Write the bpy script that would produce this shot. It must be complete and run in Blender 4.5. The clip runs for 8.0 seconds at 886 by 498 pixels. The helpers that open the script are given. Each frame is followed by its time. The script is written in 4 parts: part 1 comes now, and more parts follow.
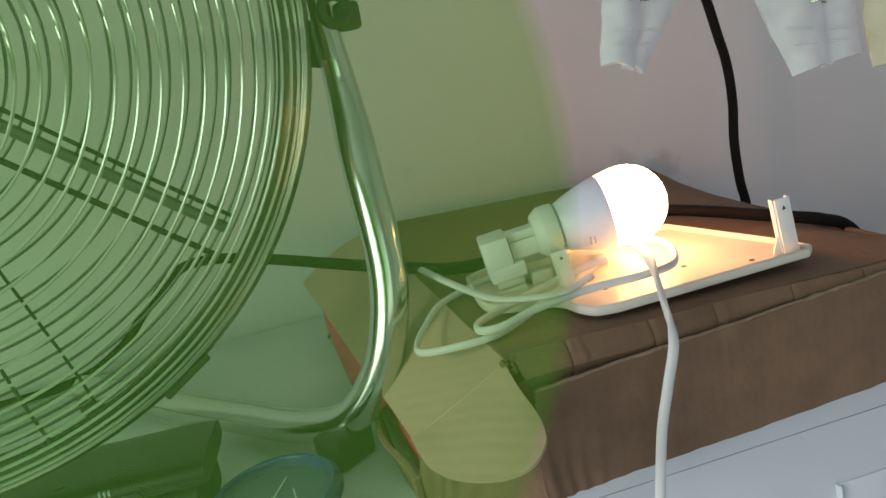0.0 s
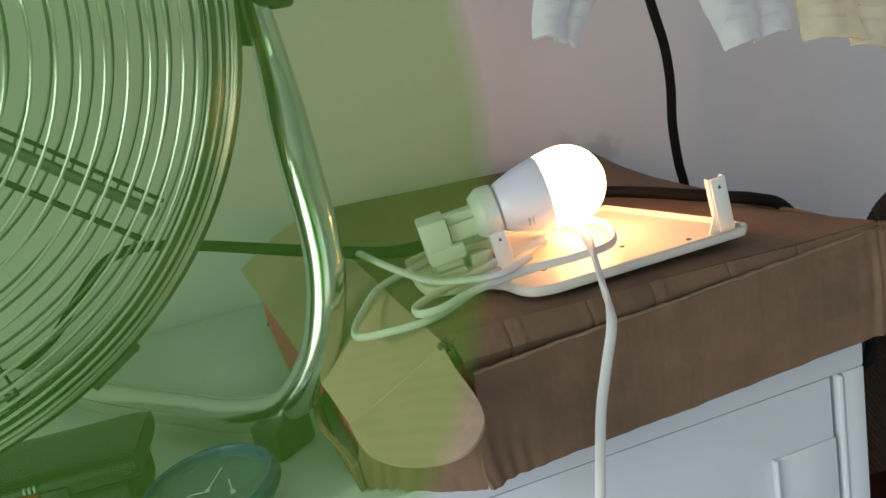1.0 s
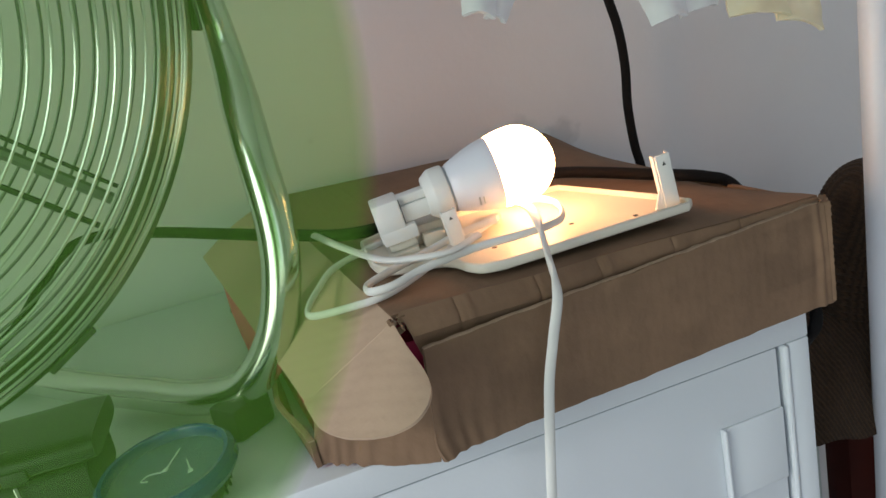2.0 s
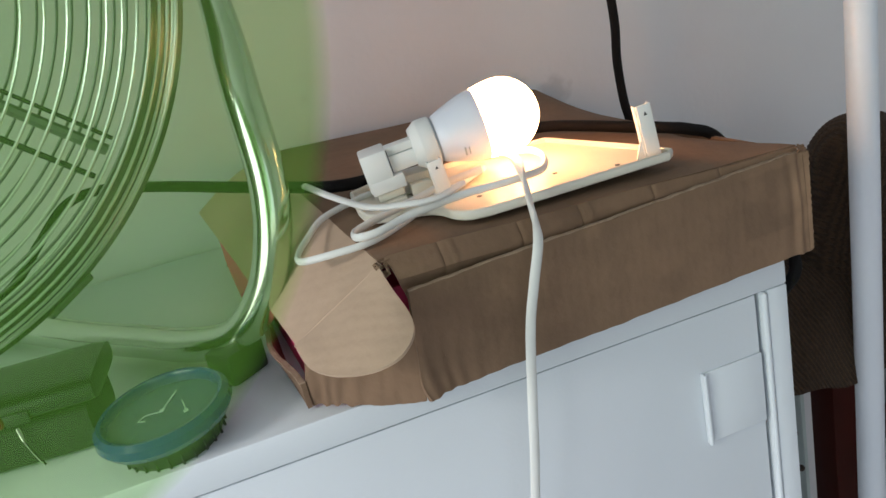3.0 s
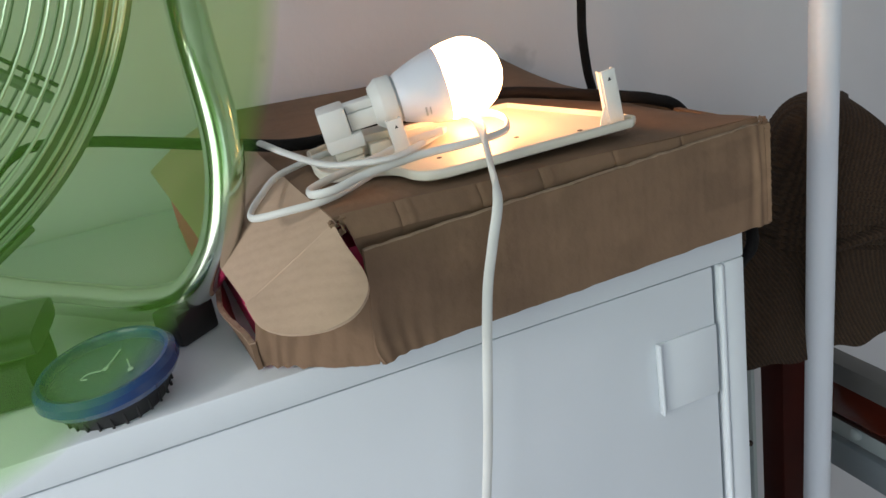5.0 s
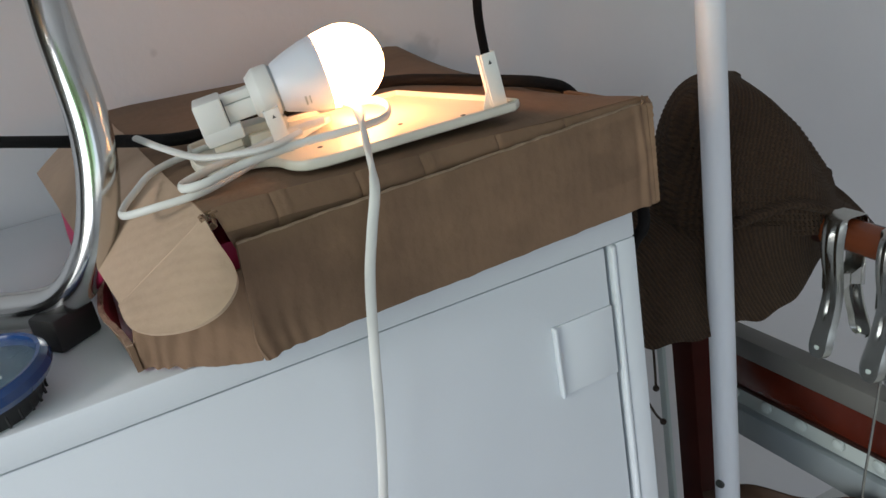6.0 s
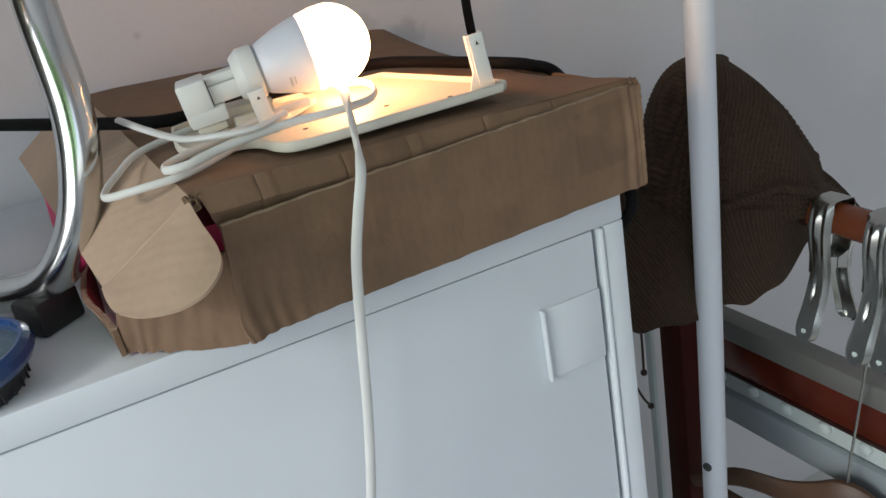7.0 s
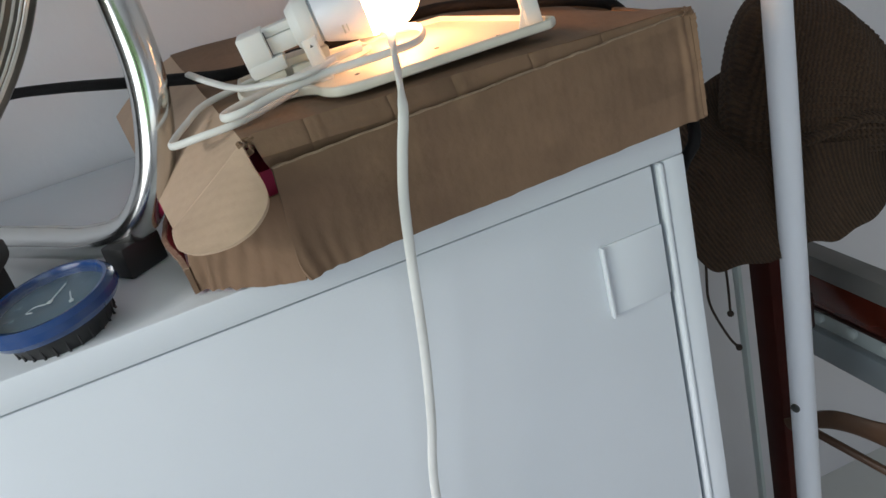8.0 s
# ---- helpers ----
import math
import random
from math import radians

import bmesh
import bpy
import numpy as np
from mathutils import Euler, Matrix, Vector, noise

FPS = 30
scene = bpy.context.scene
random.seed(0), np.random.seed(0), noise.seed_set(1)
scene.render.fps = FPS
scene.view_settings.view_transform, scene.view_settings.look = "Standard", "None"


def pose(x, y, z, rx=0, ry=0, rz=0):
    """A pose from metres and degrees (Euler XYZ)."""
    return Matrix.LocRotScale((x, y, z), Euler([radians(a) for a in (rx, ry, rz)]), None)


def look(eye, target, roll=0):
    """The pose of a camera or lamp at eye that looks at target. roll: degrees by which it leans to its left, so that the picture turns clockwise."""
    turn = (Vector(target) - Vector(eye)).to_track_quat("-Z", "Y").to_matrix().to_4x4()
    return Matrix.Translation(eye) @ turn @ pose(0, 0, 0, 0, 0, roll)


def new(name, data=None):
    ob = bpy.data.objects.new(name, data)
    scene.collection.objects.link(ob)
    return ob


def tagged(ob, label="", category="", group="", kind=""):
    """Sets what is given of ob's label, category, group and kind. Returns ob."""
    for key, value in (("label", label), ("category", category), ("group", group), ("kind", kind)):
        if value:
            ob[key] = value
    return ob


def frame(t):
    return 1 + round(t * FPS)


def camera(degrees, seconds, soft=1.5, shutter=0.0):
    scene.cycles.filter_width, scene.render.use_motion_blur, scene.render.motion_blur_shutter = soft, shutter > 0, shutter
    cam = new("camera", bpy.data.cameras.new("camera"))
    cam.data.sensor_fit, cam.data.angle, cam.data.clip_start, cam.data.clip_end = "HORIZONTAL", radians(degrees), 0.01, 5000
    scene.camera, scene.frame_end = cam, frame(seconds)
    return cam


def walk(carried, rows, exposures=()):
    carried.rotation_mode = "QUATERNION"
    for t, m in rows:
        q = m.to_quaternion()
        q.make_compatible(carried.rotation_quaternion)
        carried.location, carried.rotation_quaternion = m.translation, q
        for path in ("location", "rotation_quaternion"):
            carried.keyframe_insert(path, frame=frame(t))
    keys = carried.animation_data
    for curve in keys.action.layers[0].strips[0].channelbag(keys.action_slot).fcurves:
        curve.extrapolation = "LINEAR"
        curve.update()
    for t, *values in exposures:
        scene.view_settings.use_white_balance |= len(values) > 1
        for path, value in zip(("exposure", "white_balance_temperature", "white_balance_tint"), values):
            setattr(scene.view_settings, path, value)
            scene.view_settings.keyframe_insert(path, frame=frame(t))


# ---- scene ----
cam = camera(54.8, 8.0)
PATH = [
    (0, (-0.44, -0.544, 1.437), (-0.101, 1.352, 0.898), -12.0),
    (0.5, (-0.433, -0.54, 1.433), (-0.027, 1.334, 0.866), -11.8),
    (1, (-0.432, -0.537, 1.428), (0.016, 1.322, 0.84), -11.7),
    (1.5, (-0.426, -0.542, 1.426), (0.052, 1.303, 0.822), -11.8),
    (2.8, (-0.413, -0.579, 1.408), (0.071, 1.245, 0.746), -12.8),
    (3, (-0.416, -0.581, 1.408), (0.048, 1.239, 0.723), -12.6),
    (3.5, (-0.425, -0.574, 1.396), (0.037, 1.23, 0.666), -11.9),
    (4, (-0.427, -0.571, 1.394), (0.052, 1.226, 0.657), -11.4),
    (4.2, (-0.43, -0.568, 1.4), (0.057, 1.228, 0.666), -11.1),
    (5.3, (-0.404, -0.576, 1.386), (0.168, 1.184, 0.628), -10.3),
    (5.5, (-0.395, -0.578, 1.382), (0.208, 1.171, 0.623), -10.7),
    (6, (-0.376, -0.581, 1.377), (0.287, 1.135, 0.592), -10.8),
    (6.5, (-0.376, -0.579, 1.374), (0.309, 1.12, 0.571), -10.6),
    (7, (-0.375, -0.579, 1.371), (0.303, 1.117, 0.557), -10.7),
    (7.5, (-0.37, -0.583, 1.368), (0.243, 1.131, 0.538), -12.1),
    (8, (-0.338, -0.618, 1.357), (0.056, 1.148, 0.504), -15.8),
]
walk(cam, [(t, look(eye, target, roll)) for t, eye, target, roll in PATH], exposures=((0, -0.05), (1.5, -0.05), (3.0, 0.18), (4.0, 0.11), (5.5, 0.09), (6.5, -0.03), (7.0, 0.08), (8.0, 0.09)))

# ---- world, window light, exposure ----
world = bpy.data.worlds.new("world")
scene.world = world
world.use_nodes = True
wn = world.node_tree
sky = wn.nodes.new("ShaderNodeTexSky")
sky.sky_type = "NISHITA"
sky.sun_disc = False
sky.sun_elevation, sky.sun_rotation = radians(38), radians(250)
wn.nodes["Background"].inputs["Strength"].default_value = 0.12
wn.links.new(sky.outputs[0], wn.nodes["Background"].inputs["Color"])


def area_light(name, place, target, sx, sy, watts, colour):
    data = bpy.data.lights.new(name, "AREA")
    data.shape, data.size, data.size_y, data.energy, data.color = "RECTANGLE", sx, sy, watts, colour
    ob = new(name, data)
    ob.matrix_world = look(place, target)
    return ob


# Daylight in the window openings, beside and behind the camera.
area_light("window_light", (-1.82, -1.05, 1.50), (0.0, -1.05, 1.45), 1.5, 1.2, 20.5, (0.83, 0.905, 1.0))
area_light("window_light", (-0.55, -2.52, 1.62), (-0.55, 0.0, 1.45), 1.3, 1.2, 4.6, (0.83, 0.905, 1.0))
sun_data = bpy.data.lights.new("sun", "SUN")
sun_data.energy, sun_data.angle, sun_data.color = 1.0, radians(12), (1.0, 0.96, 0.9)
sun = new("sun", sun_data)
sun.matrix_world = look((-4, -1.6, 3.2), (0, 0, 1))


# ---- materials ----
def material(name, base, rough=0.5, metal=0.0, vary=0.08, scale=30.0, bump=0.0, bump_scale=200.0, stain=0.0, stain_scale=4.0, **more):
    m = bpy.data.materials.new(name)
    m.use_nodes = True
    nt = m.node_tree
    b = nt.nodes["Principled BSDF"]
    b.inputs["Roughness"].default_value = rough
    b.inputs["Metallic"].default_value = metal
    for key, value in more.items():
        b.inputs[key.replace("_", " ")].default_value = value
    co = nt.nodes.new("ShaderNodeTexCoord")
    n1 = nt.nodes.new("ShaderNodeTexNoise")
    n1.inputs["Scale"].default_value, n1.inputs["Detail"].default_value = scale, 6
    n2 = nt.nodes.new("ShaderNodeTexNoise")
    n2.inputs["Scale"].default_value, n2.inputs["Detail"].default_value = stain_scale, 4
    for n in (n1, n2):
        nt.links.new(co.outputs["Object"], n.inputs["Vector"])
    r1 = nt.nodes.new("ShaderNodeMapRange")
    r1.inputs["To Min"].default_value, r1.inputs["To Max"].default_value = 1 - vary, 1 + vary
    nt.links.new(n1.outputs["Fac"], r1.inputs["Value"])
    r2 = nt.nodes.new("ShaderNodeMapRange")
    r2.inputs["From Min"].default_value, r2.inputs["From Max"].default_value = 0.35, 0.7
    r2.inputs["To Min"].default_value, r2.inputs["To Max"].default_value = 1 + stain * 0.3, 1 - stain
    nt.links.new(n2.outputs["Fac"], r2.inputs["Value"])
    mul = nt.nodes.new("ShaderNodeMath")
    mul.operation = "MULTIPLY"
    nt.links.new(r1.outputs[0], mul.inputs[0])
    nt.links.new(r2.outputs[0], mul.inputs[1])
    mix = nt.nodes.new("ShaderNodeVectorMath")
    mix.operation = "SCALE"
    mix.inputs[0].default_value = base
    nt.links.new(mul.outputs[0], mix.inputs["Scale"])
    nt.links.new(mix.outputs[0], b.inputs["Base Color"])
    if bump:
        n3 = nt.nodes.new("ShaderNodeTexNoise")
        n3.inputs["Scale"].default_value, n3.inputs["Detail"].default_value = bump_scale, 3
        nt.links.new(co.outputs["Object"], n3.inputs["Vector"])
        bp = nt.nodes.new("ShaderNodeBump")
        bp.inputs["Strength"].default_value, bp.inputs["Distance"].default_value = bump, 0.002
        nt.links.new(n3.outputs["Fac"], bp.inputs["Height"])
        nt.links.new(bp.outputs[0], b.inputs["Normal"])
    return m


def ribbed(m, axis, scale, strength, distance=0.001, distort=1.5):
    """Adds fine ribs across the named axis to a material's relief."""
    nt = m.node_tree
    b = nt.nodes["Principled BSDF"]
    co = nt.nodes.new("ShaderNodeTexCoord")
    w = nt.nodes.new("ShaderNodeTexWave")
    w.bands_direction = axis
    w.inputs["Scale"].default_value, w.inputs["Distortion"].default_value = scale, distort
    w.inputs["Detail"].default_value, w.inputs["Detail Scale"].default_value = 2, 0.6
    nt.links.new(co.outputs["Object"], w.inputs["Vector"])
    bp = nt.nodes.new("ShaderNodeBump")
    bp.inputs["Strength"].default_value, bp.inputs["Distance"].default_value = strength, distance
    nt.links.new(w.outputs["Fac"], bp.inputs["Height"])
    if b.inputs["Normal"].links:
        nt.links.new(b.inputs["Normal"].links[0].from_socket, bp.inputs["Normal"])
    nt.links.new(bp.outputs[0], b.inputs["Normal"])
    return m


def smudged(m, spots):
    """Darkens soft blotches at the given places, (place, radius, strength)."""
    nt = m.node_tree
    b = nt.nodes["Principled BSDF"]
    source = b.inputs["Base Color"].links[0].from_socket
    co = nt.nodes.new("ShaderNodeTexCoord")
    wob = nt.nodes.new("ShaderNodeTexNoise")
    wob.inputs["Scale"].default_value = 55
    nt.links.new(co.outputs["Object"], wob.inputs["Vector"])
    for place, radius, strength in spots:
        d = nt.nodes.new("ShaderNodeVectorMath")
        d.operation = "DISTANCE"
        d.inputs[1].default_value = place
        nt.links.new(co.outputs["Object"], d.inputs[0])
        add = nt.nodes.new("ShaderNodeMath")
        add.operation = "MULTIPLY_ADD"
        add.inputs[1].default_value, add.inputs[2].default_value = radius * 1.6, -radius * 0.8
        nt.links.new(wob.outputs["Fac"], add.inputs[0])
        plus = nt.nodes.new("ShaderNodeMath")
        plus.operation = "ADD"
        nt.links.new(d.outputs["Value"], plus.inputs[0])
        nt.links.new(add.outputs[0], plus.inputs[1])
        r = nt.nodes.new("ShaderNodeMapRange")
        r.inputs["From Min"].default_value, r.inputs["From Max"].default_value = radius * 0.3, radius
        r.inputs["To Min"].default_value, r.inputs["To Max"].default_value = 1 - strength, 1.0
        nt.links.new(plus.outputs[0], r.inputs["Value"])
        sc = nt.nodes.new("ShaderNodeVectorMath")
        sc.operation = "SCALE"
        nt.links.new(source, sc.inputs[0])
        nt.links.new(r.outputs[0], sc.inputs["Scale"])
        source = sc.outputs[0]
    nt.links.new(source, b.inputs["Base Color"])
    return m


def patched(m, x0, x1, z0, z1, strength):
    """A faint rectangle where a label was peeled off."""
    nt = m.node_tree
    b = nt.nodes["Principled BSDF"]
    co = nt.nodes.new("ShaderNodeTexCoord")
    wob = nt.nodes.new("ShaderNodeTexNoise")
    wob.inputs["Scale"].default_value, wob.inputs["Detail"].default_value = 70, 4
    nt.links.new(co.outputs["Object"], wob.inputs["Vector"])
    mixed = nt.nodes.new("ShaderNodeVectorMath")
    mixed.operation = "MULTIPLY_ADD"
    mixed.inputs[1].default_value = (0.006, 0.006, 0.006)
    nt.links.new(wob.outputs["Color"], mixed.inputs[0])
    nt.links.new(co.outputs["Object"], mixed.inputs[2])
    xyz = nt.nodes.new("ShaderNodeSeparateXYZ")
    nt.links.new(mixed.outputs[0], xyz.inputs[0])
    cover = None
    for axis, lo, hi in (("X", x0, x1), ("Z", z0, z1)):
        for a, c in ((lo, lo + 0.003), (hi, hi - 0.003)):
            r = nt.nodes.new("ShaderNodeMapRange")
            r.inputs["From Min"].default_value, r.inputs["From Max"].default_value = a, c
            nt.links.new(xyz.outputs[axis], r.inputs["Value"])
            if cover is None:
                cover = r.outputs[0]
            else:
                mul = nt.nodes.new("ShaderNodeMath")
                mul.operation = "MULTIPLY"
                nt.links.new(cover, mul.inputs[0])
                nt.links.new(r.outputs[0], mul.inputs[1])
                cover = mul.outputs[0]
    level = nt.nodes.new("ShaderNodeMath")
    level.operation = "MULTIPLY_ADD"
    level.inputs[1].default_value, level.inputs[2].default_value = -strength, 1.0
    nt.links.new(cover, level.inputs[0])
    sc = nt.nodes.new("ShaderNodeVectorMath")
    sc.operation = "SCALE"
    nt.links.new(b.inputs["Base Color"].links[0].from_socket, sc.inputs[0])
    nt.links.new(level.outputs[0], sc.inputs["Scale"])
    nt.links.new(sc.outputs[0], b.inputs["Base Color"])
    return m


PLASTER = material("wall_paint", (0.74, 0.735, 0.74), 0.85, vary=0.025, scale=9, bump=0.25, bump_scale=90, stain=0.05, stain_scale=2.5)
WALL_MARKED = smudged(material("marked_wall_paint", (0.74, 0.735, 0.74), 0.85, vary=0.025, scale=9, bump=0.25, bump_scale=90, stain=0.05, stain_scale=2.5), (((0.075, 0.53, 1.165), 0.028, 0.2), ((-0.27, 0.53, 1.245), 0.006, 0.15), ((0.02, 0.53, 1.19), 0.02, 0.12)))
FLOOR = material("floor_tile", (0.60, 0.61, 0.57), 0.35, vary=0.08, scale=12)
STEEL_WHITE = material("white_enamel", (0.715, 0.755, 0.785), 0.34, vary=0.015, scale=14, bump=0.05, bump_scale=260, stain=0.03)
CARD = ribbed(material("cardboard", (0.210, 0.128, 0.076), 0.88, vary=0.16, scale=45, bump=0.45, bump_scale=110, stain=0.22, stain_scale=6), "X", 38, 0.12, 0.0006, 3.0)
smudged(CARD, (((0.030, -0.012, 1.150), 0.022, -0.22), ((-0.005, -0.014, 1.160), 0.016, -0.16), ((0.046, -0.010, 1.125), 0.014, -0.28), ((-0.16, -0.030, 1.182), 0.012, -0.18), ((-0.30, -0.04, 1.10), 0.014, -0.15), ((-0.09, -0.02, 1.105), 0.018, 0.14), ((-0.24, -0.03, 1.13), 0.03, 0.12)))
patched(CARD, -0.017, 0.037, 1.121, 1.178, 0.13)
# Paler copy of the cardboard: light falling on the flaps is put into the colour.
CARD_LIT = ribbed(material("cardboard_lit", (0.475, 0.340, 0.240), 0.88, vary=0.08, scale=50, bump=0.25, bump_scale=140, stain=0.08, stain_scale=9), "DIAGONAL", 36, 0.20, 0.0006, 0.8)
CARD_CUT = material("cardboard_cut_edge", (0.33, 0.235, 0.16), 0.95, vary=0.35, scale=300)
PINK = material("pink_lining", (0.66, 0.04, 0.15), 0.6, vary=0.1, scale=20)
WHITE_PLASTIC = material("white_plastic", (0.78, 0.78, 0.745), 0.38, vary=0.03, scale=25, stain=0.04, stain_scale=12, bump=0.03)
OLD_PLASTIC = material("aged_white_plastic", (0.72, 0.69, 0.59), 0.42, vary=0.04, scale=25, stain=0.08, stain_scale=14)
PLATE_PLASTIC = material("plate_plastic", (0.70, 0.65, 0.53), 0.40, vary=0.04, scale=30, stain=0.08, stain_scale=10)
CORD_WHITE = material("white_cord", (0.75, 0.75, 0.715), 0.45, vary=0.05, scale=40, stain=0.08, stain_scale=16)
CORD_BLACK = material("black_cable", (0.006, 0.0055, 0.0055), 0.8, vary=0.2, scale=60, bump=0.4, bump_scale=500, Specular_IOR_Level=0.2)
CHROME = material("chromed_tube", (0.62, 0.62, 0.60), 0.16, 1.0, vary=0.06, scale=18, bump=0.03, bump_scale=60)
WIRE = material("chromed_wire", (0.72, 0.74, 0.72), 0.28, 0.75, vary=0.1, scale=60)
# Darker copy of the cage wire, with the rear's shade put into its colour.
SHADED_REAR_WIRE = material("shaded_rear_wire", (0.26, 0.27, 0.26), 0.4, 0.5, vary=0.12, scale=40)
RIM = material("grey_steel_band", (0.085, 0.088, 0.082), 0.35, 0.6, vary=0.15, scale=30, stain=0.2, stain_scale=8)
BAND = material("brushed_steel_band", (0.17, 0.165, 0.15), 0.33, 0.75, vary=0.15, scale=30, stain=0.25, stain_scale=9, bump=0.1, bump_scale=80)
BLACK = material("black_rubber", (0.018, 0.018, 0.018), 0.55, vary=0.15, scale=40, bump=0.1)
BLACK_CLOTH = material("black_nylon", (0.016, 0.016, 0.017), 0.7, vary=0.2, scale=90, bump=0.5, bump_scale=600)
BLACK_GLOSS = material("glossy_black_plastic", (0.014, 0.016, 0.014), 0.32, vary=0.2, scale=30, bump=0.08, bump_scale=90)
RED = material("red_plastic", (0.24, 0.015, 0.018), 0.3, vary=0.05)
BLUE = material("blue_plastic", (0.007, 0.045, 0.165), 0.22, vary=0.05, Coat_Weight=0.4)
DIAL_FACE = material("blue_dial_face", (0.030, 0.085, 0.135), 0.30, vary=0.35, scale=26, stain=0.25, stain_scale=30)
INK = material("white_print", (0.75, 0.78, 0.78), 0.6, vary=0.02)
INK_FAINT = material("faint_print", (0.13, 0.20, 0.23), 0.6, vary=0.1)
INK_GREY = material("grey_print", (0.42, 0.47, 0.50), 0.6, vary=0.02)
MARK = material("dark_print", (0.06, 0.06, 0.06), 0.6, vary=0.02)
WOOD_RED = ribbed(material("red_brown_wood", (0.105, 0.016, 0.007), 0.25, vary=0.45, scale=14, stain=0.4, stain_scale=6), "Z", 8, 0.08)
ROD_WOOD = ribbed(material("polished_rod_wood", (0.17, 0.044, 0.017), 0.25, vary=0.25, scale=22, stain=0.2, stain_scale=9), "Y", 10, 0.05)
WOOD_POST = ribbed(material("dark_red_post_wood", (0.050, 0.007, 0.004), 0.6, vary=0.25, scale=18, stain=0.25, stain_scale=6, Specular_IOR_Level=0.15), "Z", 8, 0.08)
WOOD_DARK = material("dark_stained_wood", (0.028, 0.009, 0.006), 0.45, vary=0.25, scale=18)
WOOD_HANGER = ribbed(material("hanger_wood", (0.085, 0.042, 0.021), 0.5, vary=0.15, scale=25, stain=0.15, stain_scale=8), "X", 12, 0.1)
STEEL = material("stainless_clip", (0.47, 0.47, 0.44), 0.24, 1.0, vary=0.1, scale=40)
GREY_METAL = material("grey_metal_rail", (0.20, 0.195, 0.18), 0.5, 0.2, vary=0.08, scale=20, stain=0.1, stain_scale=8)
BLUE_GREY = material("blue_grey_rail_paint", (0.29, 0.335, 0.345), 0.42, vary=0.08, scale=16, stain=0.12, stain_scale=7)
LIGHT_RAIL = material("pale_rail", (0.56, 0.63, 0.60), 0.45, vary=0.05, scale=20)
POLE_WHITE = material("white_pole", (0.76, 0.79, 0.83), 0.35, vary=0.02, scale=10)
def knitted(m, centre, rows, strength):
    """Rows of stitches running in rings round a centre, the grooves' shade put into the colour."""
    nt = m.node_tree
    b = nt.nodes["Principled BSDF"]
    co = nt.nodes.new("ShaderNodeTexCoord")
    mp = nt.nodes.new("ShaderNodeMapping")
    mp.inputs["Location"].default_value = [-c for c in centre]
    nt.links.new(co.outputs["Object"], mp.inputs["Vector"])
    w = nt.nodes.new("ShaderNodeTexWave")
    w.wave_type, w.rings_direction = "RINGS", "SPHERICAL"
    w.inputs["Scale"].default_value, w.inputs["Distortion"].default_value = rows, 2.2
    w.inputs["Detail"].default_value, w.inputs["Detail Scale"].default_value = 2, 6.0
    nt.links.new(mp.outputs[0], w.inputs["Vector"])
    bp = nt.nodes.new("ShaderNodeBump")
    bp.inputs["Strength"].default_value, bp.inputs["Distance"].default_value = strength, 0.002
    nt.links.new(w.outputs["Fac"], bp.inputs["Height"])
    nt.links.new(b.inputs["Normal"].links[0].from_socket, bp.inputs["Normal"])
    nt.links.new(bp.outputs[0], b.inputs["Normal"])
    # Shade between the rows, painted into the colour from the relief's wave.
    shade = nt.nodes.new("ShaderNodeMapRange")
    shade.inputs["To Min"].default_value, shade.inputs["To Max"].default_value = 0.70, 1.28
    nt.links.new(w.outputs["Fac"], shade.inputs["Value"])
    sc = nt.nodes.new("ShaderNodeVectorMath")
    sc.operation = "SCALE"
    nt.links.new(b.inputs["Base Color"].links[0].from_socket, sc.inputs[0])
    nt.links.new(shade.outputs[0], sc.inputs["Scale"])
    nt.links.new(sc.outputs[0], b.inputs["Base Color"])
    return m


STRING = material("brown_string", (0.05, 0.035, 0.025), 0.9, vary=0.2, scale=120)

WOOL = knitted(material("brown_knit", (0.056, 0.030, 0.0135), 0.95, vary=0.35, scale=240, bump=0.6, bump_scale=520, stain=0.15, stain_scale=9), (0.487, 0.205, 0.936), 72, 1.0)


def clear_plastic(name, tint, rough, mix, uneven=0.15, milk=0.0):
    m = bpy.data.materials.new(name)
    m.use_nodes = True
    nt = m.node_tree
    b = nt.nodes["Principled BSDF"]
    b.inputs["Base Color"].default_value = (*tint, 1)
    b.inputs["Roughness"].default_value = rough
    b.inputs["Transmission Weight"].default_value = milk
    b.inputs["IOR"].default_value = 1.3
    t = nt.nodes.new("ShaderNodeBsdfTransparent")
    t.inputs["Color"].default_value = (*[0.5 + 0.5 * c for c in tint], 1)
    x = nt.nodes.new("ShaderNodeMixShader")
    n = nt.nodes.new("ShaderNodeTexNoise")
    n.inputs["Scale"].default_value = 60
    co = nt.nodes.new("ShaderNodeTexCoord")
    nt.links.new(co.outputs["Object"], n.inputs["Vector"])
    r = nt.nodes.new("ShaderNodeMapRange")
    r.inputs["To Min"].default_value, r.inputs["To Max"].default_value = mix - uneven, mix + uneven
    nt.links.new(n.outputs["Fac"], r.inputs["Value"])
    nt.links.new(r.outputs[0], x.inputs[0])
    nt.links.new(t.outputs[0], x.inputs[1])
    nt.links.new(b.outputs[0], x.inputs[2])
    nt.links.new(x.outputs[0], nt.nodes["Material Output"].inputs["Surface"])
    return m


PEG_CLEAR = clear_plastic("clear_peg_plastic", (0.97, 0.96, 0.98), 0.12, 0.74, 0.16, 0.12)
PEG_AMBER = clear_plastic("amber_peg_plastic", (0.95, 0.89, 0.68), 0.12, 0.62, 0.16, 0.12)
DIAL_GLASS = clear_plastic("dial_glass", (0.85, 0.9, 0.92), 0.06, 0.05, 0.02)


PETAL, CURL, FILM = 0.216, 0.28, 0.125


